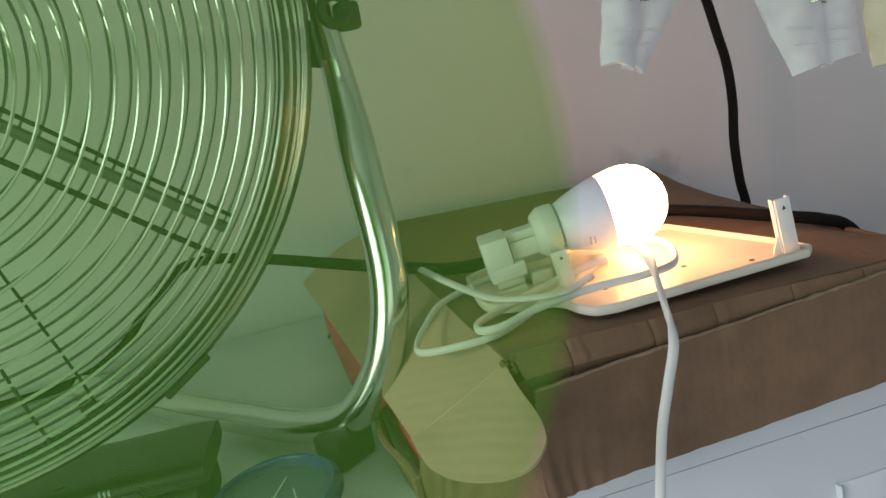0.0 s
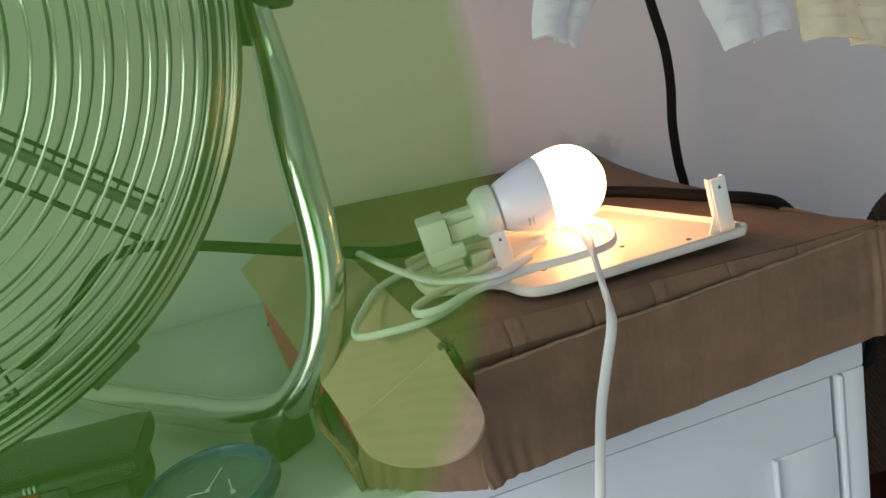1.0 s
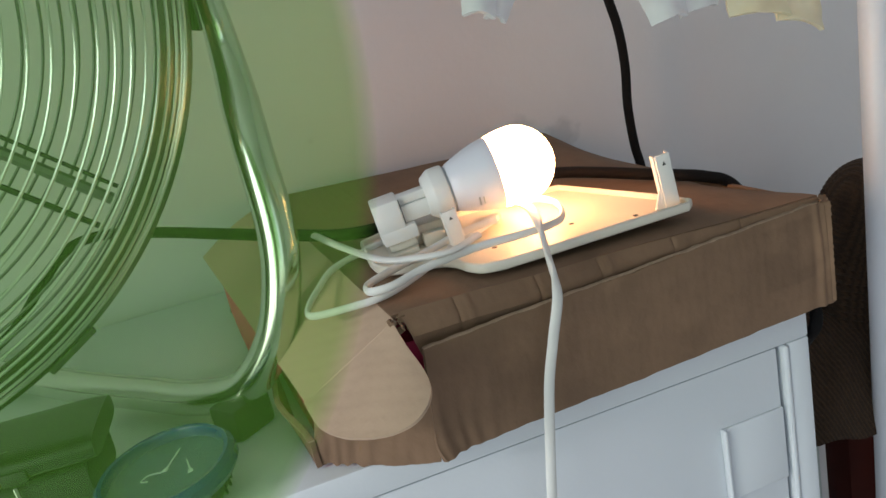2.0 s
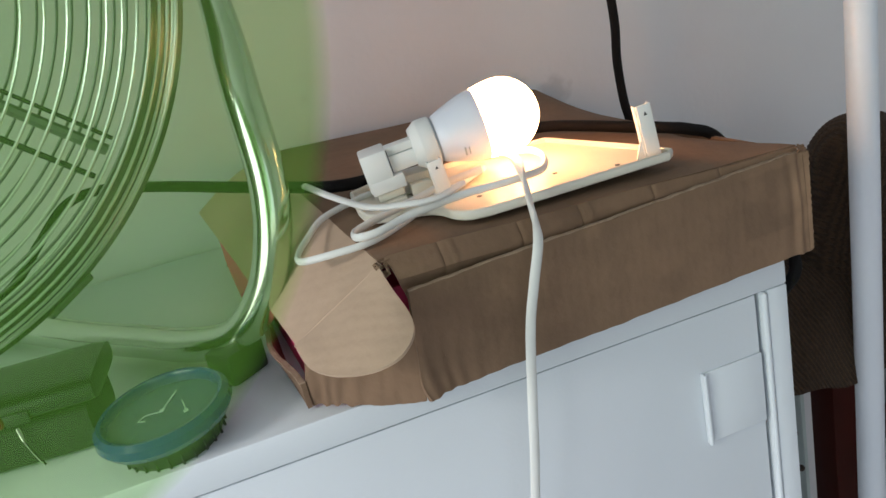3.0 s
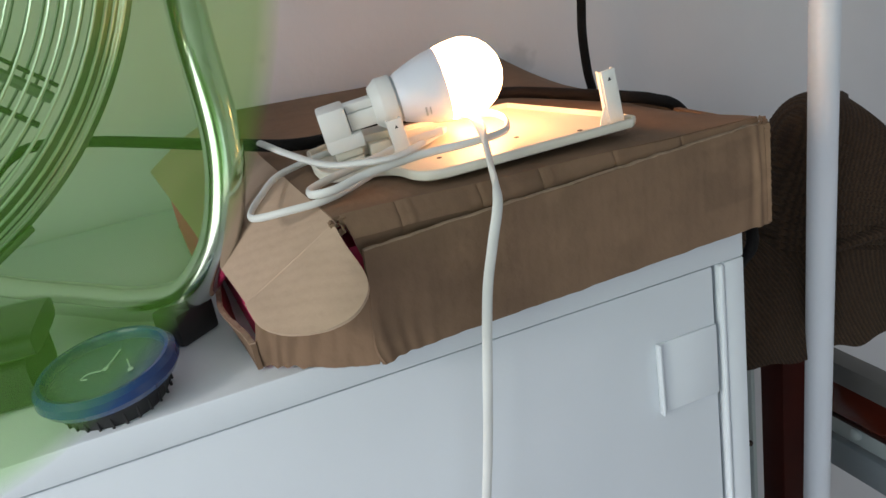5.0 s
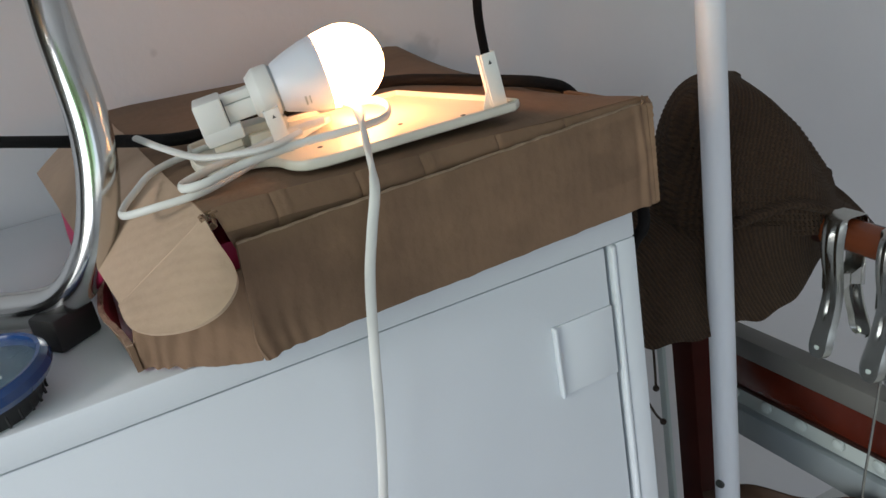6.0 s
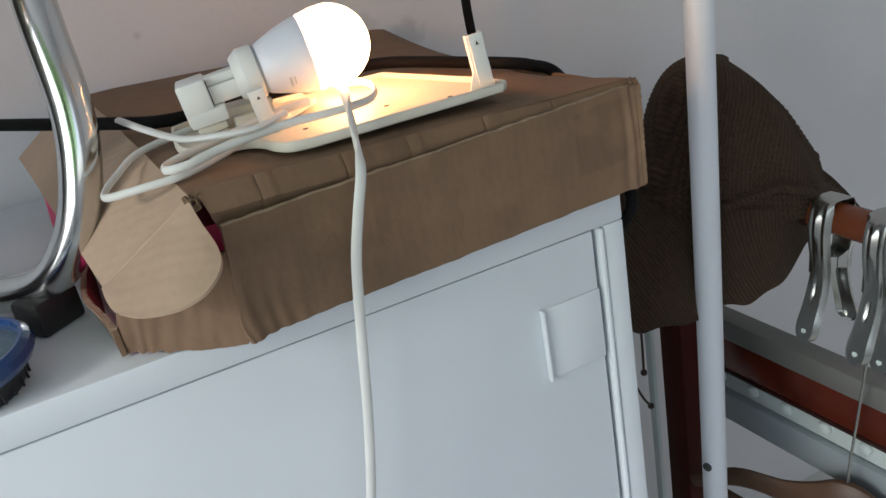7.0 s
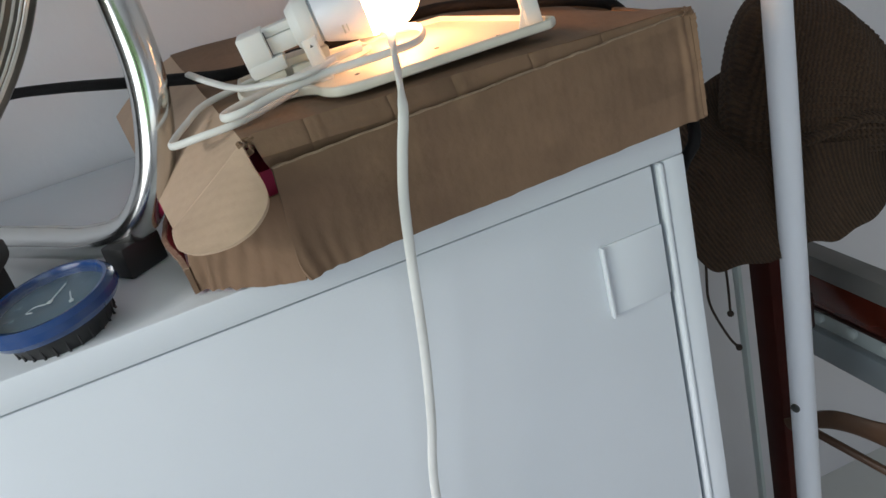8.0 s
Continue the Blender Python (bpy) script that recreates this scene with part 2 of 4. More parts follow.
def blade_plastic():
    """Thin green plastic, thicker towards the root and clear at its outer edge."""
    m = bpy.data.materials.new("green_translucent_plastic")
    m.use_nodes = True
    nt = m.node_tree
    out = nt.nodes["Material Output"]
    nt.nodes.remove(nt.nodes["Principled BSDF"])
    d = nt.nodes.new("ShaderNodeBsdfDiffuse")
    d.inputs["Color"].default_value = (0.23, 0.58, 0.075, 1)
    tl = nt.nodes.new("ShaderNodeBsdfTranslucent")
    tl.inputs["Color"].default_value = (0.23, 0.58, 0.075, 1)
    s = nt.nodes.new("ShaderNodeMixShader")
    s.inputs[0].default_value = 0.5
    nt.links.new(d.outputs[0], s.inputs[1])
    nt.links.new(tl.outputs[0], s.inputs[2])
    t = nt.nodes.new("ShaderNodeBsdfTransparent")
    co = nt.nodes.new("ShaderNodeTexCoord")
    ln = nt.nodes.new("ShaderNodeVectorMath")
    ln.operation = "LENGTH"
    nt.links.new(co.outputs["Object"], ln.inputs[0])
    xyz = nt.nodes.new("ShaderNodeSeparateXYZ")
    nt.links.new(co.outputs["Object"], xyz.inputs[0])
    cosine = nt.nodes.new("ShaderNodeMath")
    cosine.operation = "DIVIDE"
    nt.links.new(xyz.outputs["X"], cosine.inputs[0])
    nt.links.new(ln.outputs["Value"], cosine.inputs[1])
    edge = nt.nodes.new("ShaderNodeMath")
    edge.operation = "MULTIPLY_ADD"
    edge.inputs[1].default_value, edge.inputs[2].default_value = PETAL * 2 * CURL, PETAL * (1 - 2 * CURL)
    nt.links.new(cosine.outputs[0], edge.inputs[0])
    inside = nt.nodes.new("ShaderNodeMath")
    inside.operation = "SUBTRACT"
    nt.links.new(ln.outputs["Value"], inside.inputs[0])
    nt.links.new(edge.outputs[0], inside.inputs[1])
    r = nt.nodes.new("ShaderNodeMapRange")
    r.inputs["From Min"].default_value, r.inputs["From Max"].default_value = -0.005, 0.0
    r.inputs["To Min"].default_value, r.inputs["To Max"].default_value = FILM, 0.0
    nt.links.new(inside.outputs[0], r.inputs["Value"])
    root = nt.nodes.new("ShaderNodeMapRange")
    root.inputs["From Min"].default_value, root.inputs["From Max"].default_value = 0.10, 0.165
    root.inputs["To Min"].default_value, root.inputs["To Max"].default_value = 1.6, 1.0
    nt.links.new(ln.outputs["Value"], root.inputs["Value"])
    dense = nt.nodes.new("ShaderNodeMath")
    dense.operation = "MULTIPLY"
    nt.links.new(r.outputs[0], dense.inputs[0])
    nt.links.new(root.outputs[0], dense.inputs[1])
    film = nt.nodes.new("ShaderNodeMix")
    film.data_type, film.clamp_factor = "RGBA", False
    film.inputs["A"].default_value, film.inputs["B"].default_value = (0.99, 1.0, 0.98, 1), (0.875, 0.965, 0.80, 1)
    film_by = nt.nodes.new("ShaderNodeMath")
    film_by.operation = "DIVIDE"
    film_by.inputs[1].default_value = FILM
    nt.links.new(dense.outputs[0], film_by.inputs[0])
    nt.links.new(film_by.outputs[0], film.inputs["Factor"])
    nt.links.new(film.outputs["Result"], t.inputs["Color"])
    x = nt.nodes.new("ShaderNodeMixShader")
    nt.links.new(r.outputs[0], x.inputs[0])
    nt.links.new(t.outputs[0], x.inputs[1])
    nt.links.new(s.outputs[0], x.inputs[2])
    nt.links.new(x.outputs[0], out.inputs["Surface"])
    return m


BLADE = blade_plastic()


def glow(name, colour, strength):
    m = bpy.data.materials.new(name)
    m.use_nodes = True
    b = m.node_tree.nodes["Principled BSDF"]
    b.inputs["Base Color"].default_value = (0.9, 0.88, 0.84, 1)
    b.inputs["Emission Color"].default_value = (*colour, 1)
    b.inputs["Emission Strength"].default_value = strength
    return m


BULB_GLOW = glow("lit_diffuser", (1.0, 0.46, 0.20), 29.0)
BULB_SHELL = material("bulb_shell", (0.76, 0.78, 0.84), 0.3, vary=0.01)


# ---- mesh tools ----
def thing(name, place, label, category, group="", kind=""):
    ob = new(name)
    ob.location = place
    ob.empty_display_size = 0.05
    return tagged(ob, label, category, group, kind)


def part(name, bm, mat, parent=None, label="", smooth=True, sharp=35):
    me = bpy.data.meshes.new(name)
    bmesh.ops.recalc_face_normals(bm, faces=bm.faces)
    bm.to_mesh(me)
    bm.free()
    me.materials.append(mat)
    for p in me.polygons:
        p.use_smooth = smooth
    if smooth:
        me.set_sharp_from_angle(angle=radians(sharp))
    ob = new(name, me)
    if parent is not None:
        ob.parent = parent
        if parent.type == "EMPTY":
            ob.matrix_parent_inverse = Matrix.Translation(-Vector(parent.location))
    return tagged(ob, label)


def block(bm, x0, x1, y0, y1, z0, z1, bevel=0.0, turn=None, seg=2):
    """A bevelled box; turn is a matrix laid on it."""
    made = bmesh.ops.create_cube(bm, size=1)["verts"]
    for v in made:
        v.co = Vector(((x0 + x1) / 2 + v.co.x * (x1 - x0), (y0 + y1) / 2 + v.co.y * (y1 - y0), (z0 + z1) / 2 + v.co.z * (z1 - z0)))
    if bevel:
        edges = list({e for v in made for e in v.link_edges})
        made = bmesh.ops.bevel(bm, geom=edges, offset=bevel, segments=seg, affect="EDGES", profile=0.5)["verts"]
        made = list({v for v in made} | {v for v in bm.verts if v.is_valid and all(e.is_valid for e in v.link_edges) and v in made})
    if turn is not None:
        for v in made:
            v.co = turn @ v.co
    return bm


def sheet(f, nu, nv, thick, bm=None):
    """A sheet with thickness over f(u, v)."""
    bm = bm or bmesh.new()
    top = [[Vector(f(i / nu, j / nv)) for j in range(nv + 1)] for i in range(nu + 1)]
    a, b = [], []
    for i in range(nu + 1):
        ra, rb = [], []
        for j in range(nv + 1):
            du = top[min(i + 1, nu)][j] - top[max(i - 1, 0)][j]
            dv = top[i][min(j + 1, nv)] - top[i][max(j - 1, 0)]
            n = du.cross(dv)
            n = n.normalized() if n.length > 1e-12 else Vector((0, 0, 1))
            ra.append(bm.verts.new(top[i][j]))
            rb.append(bm.verts.new(top[i][j] - n * thick))
        a.append(ra)
        b.append(rb)
    for i in range(nu):
        for j in range(nv):
            bm.faces.new((a[i][j], a[i + 1][j], a[i + 1][j + 1], a[i][j + 1]))
            bm.faces.new((b[i][j], b[i][j + 1], b[i + 1][j + 1], b[i + 1][j]))
    for i in range(nu):
        bm.faces.new((a[i][0], b[i][0], b[i + 1][0], a[i + 1][0]))
        bm.faces.new((a[i][nv], a[i + 1][nv], b[i + 1][nv], b[i][nv]))
    for j in range(nv):
        bm.faces.new((a[0][j], a[0][j + 1], b[0][j + 1], b[0][j]))
        bm.faces.new((a[nu][j], b[nu][j], b[nu][j + 1], a[nu][j + 1]))
    return bm


def quad(p00, p10, p11, p01, wobble=0.0, seed=0.0):
    """A bilinear patch with a little unevenness."""
    p00, p10, p11, p01 = map(Vector, (p00, p10, p11, p01))
    n = (p10 - p00).cross(p01 - p00).normalized()

    def f(u, v):
        p = p00 * (1 - u) * (1 - v) + p10 * u * (1 - v) + p11 * u * v + p01 * (1 - u) * v
        return p + n * wobble * noise.noise((p.x * 14 + seed, p.y * 14, p.z * 14))

    return f


def smooth_path(points, steps):
    """Catmull-Rom through the points."""
    p = [Vector(q) for q in points]
    p = [2 * p[0] - p[1]] + p + [2 * p[-1] - p[-2]]
    out = []
    for k in range(1, len(p) - 2):
        for s in range(steps):
            t = s / steps
            a, b, c, d = p[k - 1], p[k], p[k + 1], p[k + 2]
            out.append(0.5 * (2 * b + (c - a) * t + (2 * a - 5 * b + 4 * c - d) * t * t + (3 * b - a - 3 * c + d) * t ** 3))
    out.append(p[-2])
    return out


def sweep(bm, path, rx, ry=None, seg=12, closed=False, flat=Vector((0, 0, 1)), taper=None):
    """A round or flattened bar along a path; rx lies across flat, ry along it."""
    round_bar = ry is None or ry == rx
    ry = ry or rx
    rings, n, carried_side = [], len(path), None
    for i, p in enumerate(path):
        t = (path[(i + 1) % n] - path[i - 1]) if closed else (path[min(i + 1, n - 1)] - path[max(i - 1, 0)])
        t.normalize()
        side = t.cross(flat)
        if round_bar and not closed:
            side = t.orthogonal() if carried_side is None else carried_side - t * carried_side.dot(t)
        side = side.normalized() if side.length > 1e-4 else Vector((1, 0, 0))
        carried_side = side
        up = side.cross(t).normalized()
        g = taper[i] if taper else 1.0
        rings.append([bm.verts.new(p + side * g * rx * math.cos(2 * math.pi * k / seg) + up * g * ry * math.sin(2 * math.pi * k / seg)) for k in range(seg)])
    for i in range(n if closed else n - 1):
        a, b = rings[i], rings[(i + 1) % n]
        for k in range(seg):
            bm.faces.new((a[k], a[(k + 1) % seg], b[(k + 1) % seg], b[k]))
    if not closed:
        bm.faces.new(rings[0][::-1])
        bm.faces.new(rings[-1])
    return bm


def lathe(bm, origin, axis, profile, seg=40):
    """Turns (distance along axis, radius) pairs round an axis."""
    origin, axis = Vector(origin), Vector(axis).normalized()
    u = axis.orthogonal().normalized()
    w = axis.cross(u)
    rings = []
    for d, r in profile:
        if r < 1e-6:
            rings.append([bm.verts.new(origin + axis * d)])
        else:
            rings.append([bm.verts.new(origin + axis * d + (u * math.cos(2 * math.pi * k / seg) + w * math.sin(2 * math.pi * k / seg)) * r) for k in range(seg)])
    for a, b in zip(rings, rings[1:]):
        for k in range(seg):
            k2 = (k + 1) % seg
            if len(a) == 1 and len(b) > 1:
                bm.faces.new((a[0], b[k2], b[k]))
            elif len(b) == 1 and len(a) > 1:
                bm.faces.new((a[k], a[k2], b[0]))
            elif len(a) > 1:
                bm.faces.new((a[k], a[k2], b[k2], b[k]))
    return bm


def bar(bm, a, b, r, seg=10):
    return sweep(bm, [Vector(a), (Vector(a) + Vector(b)) / 2, Vector(b)], r, seg=seg)


# ---- the room ----
X0, X1, Y0, Y1, Z1 = -1.85, 1.35, -2.55, 0.53, 2.6


def slab(name, x0, x1, y0, y1, z0, z1, mat, label, category):
    return tagged(part(name, block(bmesh.new(), x0, x1, y0, y1, z0, z1), mat, smooth=False), label, category, kind="structure")


slab("floor", X0, X1, Y0, Y1, -0.08, 0.0, FLOOR, "plain light tile floor under the cabinet", "floor")
slab("ceiling", X0, X1, Y0, Y1, Z1, Z1 + 0.08, PLASTER, "white painted ceiling", "ceiling")
slab("wall_north", X0, X1, Y1, Y1 + 0.12, -0.08, Z1 + 0.08, WALL_MARKED, "smooth white painted wall behind the cabinet", "wall")
slab("wall_east", X1, X1 + 0.12, Y0, Y1, -0.08, Z1 + 0.08, PLASTER, "plain white painted side wall", "wall")


def pierced_wall(name, along, fixed0, fixed1, a0, a1, o0, o1, oz0, oz1, label):
    """A wall with one window opening through it."""
    bm = bmesh.new()
    for s0, s1, z0, z1 in ((a0, o0, -0.08, Z1 + 0.08), (o1, a1, -0.08, Z1 + 0.08), (o0, o1, -0.08, oz0), (o0, o1, oz1, Z1 + 0.08)):
        if along == "y":
            block(bm, fixed0, fixed1, s0, s1, z0, z1)
        else:
            block(bm, s0, s1, fixed0, fixed1, z0, z1)
    return tagged(part(name, bm, PLASTER, smooth=False), label, "wall", kind="structure")


pierced_wall("wall_west", "y", X0 - 0.12, X0, Y0, Y1, -1.80, -0.30, 0.88, 2.10, "white painted wall with a window opening")
pierced_wall("wall_south", "x", Y0 - 0.12, Y0, X0 - 0.12, X1 + 0.12, -1.2, 0.1, 1.0, 2.2, "white painted wall with a window opening")

# ---- white steel cabinet ----
TOP = 1.088
CX0, CX1, CD = -0.93, 0.030, Y1 - 0.004
cab = thing("cabinet", (-0.45, 0.26, 0.0), "white enamelled steel cabinet with a recessed flat door", "cabinet")
part("top_panel", block(bmesh.new(), CX0, CX1, 0.0, CD, TOP - 0.027, TOP, 0.0025), STEEL_WHITE, cab)
part("side_panel", block(bmesh.new(), CX1 - 0.0205, CX1, 0.0005, CD, 0.06, TOP - 0.0275, 0.0015), STEEL_WHITE, cab)
part("side_panel", block(bmesh.new(), CX0, CX0 + 0.022, 0.0005, CD, 0.06, TOP - 0.0275, 0.0015), STEEL_WHITE, cab)
part("back_panel", block(bmesh.new(), CX0 + 0.023, CX1 - 0.023, CD - 0.012, CD, 0.06, TOP - 0.028), STEEL_WHITE, cab, smooth=False)
part("stile_lip", block(bmesh.new(), 0.0035, CX1 - 0.0210, -0.0012, 0.02, 0.075, TOP - 0.0285, 0.0025, None, 3), STEEL_WHITE, cab)
part("plinth", block(bmesh.new(), CX0 + 0.02, CX1 - 0.02, 0.03, CD, 0.0, 0.0595), STEEL_WHITE, cab, smooth=False)
door = part("door", block(bmesh.new(), CX0 + 0.025, -0.0012, 0.0030, 0.021, 0.08, TOP - 0.0288, 0.0017), STEEL_WHITE, cab)
bm = bmesh.new()
block(bm, -0.0612, -0.0018, 0.0004, 0.0034, 0.932, 1.003, 0.0006)
part("handle_tab", bm, STEEL_WHITE, door, "square white pull tab with a raised edge")
part("handle_lip", block(bmesh.new(), -0.0650, -0.0614, -0.0042, 0.003, 0.9310, 1.0040, 0.0016, None, 3), STEEL_WHITE, door)


# ---- cardboard box ----
carton = thing("cardboard_box", (-0.18, 0.2, TOP), "worn brown corrugated mailer box with a torn open corner flap", "box")
BOT = TOP + 0.003


def lid_height(x, y):
    left = 1.2045 - 0.055 * max(0.0, x + 0.32)
    rise = 0.006 * max(0.0, min(1.0, (y - 0.15) / 0.25)) * (1 if x < -0.02 else max(0.0, 1 - (x + 0.02) / 0.05))
    drop = -0.019 * max(0.0, min(1.0, (x + 0.01) / 0.055)) ** 1.3 * max(0.0, min(1.0, y / 0.13))
    hump = 0.012 * math.exp(-((x + 0.005) / 0.03) ** 2) * max(0.0, (y - 0.3) / 0.12)
    return left + rise + drop + hump + 0.0015 * noise.noise((x * 12, y * 12, 0.3))


def lid(u, v):
    xl = -0.322 - 0.03 * v
    x = xl + (0.045 - xl) * u
    y = (-0.022 + 0.018 * u) * (1 - v) + 0.415 * v
    return x, y, lid_height(x, y)


def lip_dent(u):
    """Short creases across the folded edge of the lid."""
    d = 0.0008 * noise.noise((u * 22, 3.0, 7.0))
    for at, deep in ((0.09, 0.0022), (0.115, -0.0012), (0.27, 0.002), (0.415, 0.0024), (0.435, -0.001), (0.60, 0.0016), (0.78, 0.0014)):
        d += 0.6 * deep * math.exp(-((u - at) / 0.005) ** 2)
    return d


part("lid", sheet(lid, 26, 26, 0.004), CARD, carton)
part("lid_lip", sheet(lambda u, v: (-0.309 + 0.352 * u - 0.008 * (1 - v) * math.exp(-(u / 0.03) ** 2), -0.0225 + 0.018 * u - 0.015 * min(1.0, v / 0.4) * (1 - u) + 0.007 * max(0.0, min(1.0, (v - 0.25) / 0.4)) + lip_dent(u), lid_height(-0.322 + 0.367 * u, 0) - 0.001 - 0.030 * v - lip_dent(u) * 0.6), 260, 12, 0.003), CARD, carton)


def front(u, v):
    x = -0.316 + 0.366 * u + (0.001 * (1 - u) + 0.005 * math.exp(-(u / 0.04) ** 2)) * v
    y = -0.030 + 0.018 * u - (0.016 * (1 - u) - 0.001) * v
    y -= 0.006 * math.exp(-(u / 0.04) ** 2) * (1 - v) * 1.2
    z = BOT + (1.1835 - 0.003 * u - BOT) * v + 0.0010 * noise.noise((x * 60, 2, 0)) * (1 if v > 0.9 or v < 0.1 else 0)
    y += 0.0011 * math.sin(x * 430 + 3 * noise.noise((x * 30, z * 18, 2.2))) * math.exp(-((u - 0.04) / 0.10) ** 2) * max(0.0, 1 - 1.5 * v)
    y += 0.0014 * noise.noise((x * 55, z * 10, 4.1)) * math.exp(-((u / 0.16) ** 2)) * (1.2 - v)
    x += 0.0065 * math.exp(-u / 0.035) * max(0.0, 1 - 4 * v) ** 2
    crush = math.exp(-((u - 0.965) / 0.028) ** 2)
    y -= crush * (0.0011 * math.sin(x * 620 + 5 * noise.noise((x * 40, z * 16, 6.1))) + 0.0012 * noise.noise((x * 120, z * 22, 2.5)))
    return x, y + 0.0018 * noise.noise((x * 10, z * 12, 1.7)) + 0.0007 * noise.noise((x * 38, z * 6, 8.7)), z


part("front_panel", sheet(front, 260, 24, 0.004), CARD, carton)


def front_edge(u, v):
    x, y, z = front(u, 1.0)
    return x, y + 0.0005 + 0.0034 * v, z + 0.0009 + 0.0012 * noise.noise((x * 90, v * 3, 4))


part("worn_edge", sheet(front_edge, 90, 2, 0.0012), CARD_CUT, carton, "frayed pale cut edge")
part("right_panel", sheet(quad((0.049, -0.010, BOT), (0.047, 0.412, BOT), (0.045, 0.412, 1.162), (0.045, -0.008, 1.180), 0.002), 14, 6, 0.004), CARD, carton)
part("back_panel", sheet(quad((0.045, 0.414, BOT), (-0.425, 0.43, BOT), (-0.36, 0.418, 1.198), (0.045, 0.414, 1.160), 0.002), 14, 6, 0.004), CARD, carton)


def left_side(u, v):
    """The side wall, bowed outwards near its torn front end."""
    y = 0.43 - 0.413 * u
    bow = 0.011 * math.exp(-((u - 0.80) / 0.13) ** 2) * (0.3 + 0.7 * v)
    return -0.414 + 0.019 * u - bow + 0.001 * noise.noise((y * 30, v * 3, 2)), y, BOT + (1.115 - 0.002 * u + 0.0016 * noise.noise((y * 60, 3, v)) - BOT) * v


def left_edge(u, v):
    x, y, z = left_side(0.5 + 0.5 * u, 1.0)
    return x - 0.0006 + 0.0048 * v, y, z + 0.0008 + 0.0010 * noise.noise((y * 160, v * 3, 6))


part("worn_edge", sheet(left_edge, 60, 2, 0.0012), CARD_CUT, carton, "frayed pale cut edge")
part("torn_lining", sheet(lambda u, v: (-0.4235 + 0.008 * u ** 1.5 + 0.013 * v * u, 0.372 - 0.19 * u, 1.121 + 0.026 * v - 0.010 * u ** 2 + 0.0012 * noise.noise((u * 12, v * 4, 1))), 24, 6, 0.0012), PINK, carton, "deep pink torn lining")
part("left_panel", sheet(left_side, 50, 6, 0.004), CARD, carton)


def corner(u, v):
    p = quad((-0.395, 0.024, BOT), (-0.3135, -0.033, BOT), (-0.309, -0.029, 1.160), (-0.387, 0.016, 1.140))(u, v)
    bulge = 0.0028 * noise.noise((u * 9, v * 1.5, 3.3)) + 0.004 * math.sin(math.pi * u) * (1 - v)
    bulge += 0.0010 * math.sin(u * 46 + 2.5 * noise.noise((u * 5, v * 3, 9))) * math.exp(-((u - 0.22) / 0.24) ** 2) * (1.1 - 0.6 * v)
    return p.x - 0.6 * bulge, p.y - 0.8 * bulge, p.z + 0.0015 * noise.noise((u * 14, 5, 1)) * (1 if v < 0.05 else 0)


part("corner_panel", sheet(corner, 80, 12, 0.004), CARD, carton)


def flap(u, v):
    p = quad((-0.322, -0.026, 1.2035), (-0.351, 0.412, 1.2095), (-0.437, 0.455, 1.157), (-0.391, 0.012, 1.147))(u, v)
    bow = 0.006 * math.sin(math.pi * v) * min(1.0, 3 * u) + 0.002 * noise.noise((p.x * 14, p.y * 14, 5)) * min(1.0, 5 * u)
    return p.x, p.y, p.z + bow


part("side_flap", sheet(flap, 24, 12, 0.004), CARD_LIT, carton)
EF, EK = Vector((-0.3225, -0.0275, 1.2025)), Vector((-0.391, 0.010, 1.1465))
EAR = smooth_path([(-0.3225, -0.0285, 1.2025), (-0.3215, -0.050, 1.1925), (-0.3195, -0.0765, 1.1838), (-0.3225, -0.098, 1.1775), (-0.3355, -0.1075, 1.1690), (-0.349, -0.1005, 1.1620), (-0.3685, -0.0790, 1.1535), (-0.3865, -0.044, 1.149), (-0.391, 0.009, 1.1465)], 6)


def ear(u, v):
    q = v * (len(EAR) - 1)
    k = min(int(q), len(EAR) - 2)
    o = EAR[k].lerp(EAR[k + 1], q - k)
    b = EF.lerp(EK, v)
    p = b.lerp(o, u)
    p.z += 0.004 * math.sin(math.pi * u) * math.sin(math.pi * v) + 0.0012 * noise.noise((p.x * 45, p.y * 45, 2)) * u
    return p


part("fold_crease", sweep(bmesh.new(), smooth_path([EF + Vector((0.0, -0.0015, 0.0002)), EF.lerp(EK, 0.3) + Vector((0, -0.002, 0.0007)), EF.lerp(EK, 0.7) + Vector((0, -0.0015, 0.0012)), EK + Vector((0, 0, 0.0006))], 8), 0.0020, 0.0018, 8), CARD_LIT, carton)
part("ear_flap", sheet(ear, 14, 42, 0.0022), CARD_LIT, carton, "rounded cardboard tuck flap coloured paler as lit")
for k, (ox, oy, oz, turn) in enumerate(((-0.3235, -0.0290, 1.2025, 20), (-0.3165, -0.0265, 1.2025, 75), (-0.3195, -0.0330, 1.1985, 130), (0.0405, -0.0115, 1.1830, 15), (0.0455, -0.0105, 1.1815, 80))):
    tm2 = Matrix.Translation((ox, oy, oz)) @ pose(0, 0, 0, 40 - 50 * k, 25 * k, turn)
    part("torn_scrap", sheet(lambda u, v, tm2=tm2, k=k: tm2 @ Vector((0.007 * (u - 0.5), 0.005 * (v - 0.5) + 0.002 * noise.noise((u * 7, v * 7, k)), 0.002 * math.sin(5 * u + k) + 0.0015 * noise.noise((u * 9, v * 9, k)))), 8, 6, 0.0007), CARD, carton)
part("worn_edge", sheet(lambda u, v: (0.0495 - 0.004 * u + 0.0012 * noise.noise((v * 30, 1, 5)), -0.0135 + 0.003 * u + 0.0005 * noise.noise((v * 50, 2, 5)), BOT + 0.002 + 0.087 * v), 2, 40, 0.0012), CARD, carton)
bm = bmesh.new()
ring = [(-0.386, 0.045), (-0.318, 0.006), (0.040, -0.002), (0.040, 0.405), (-0.408, 0.425)]
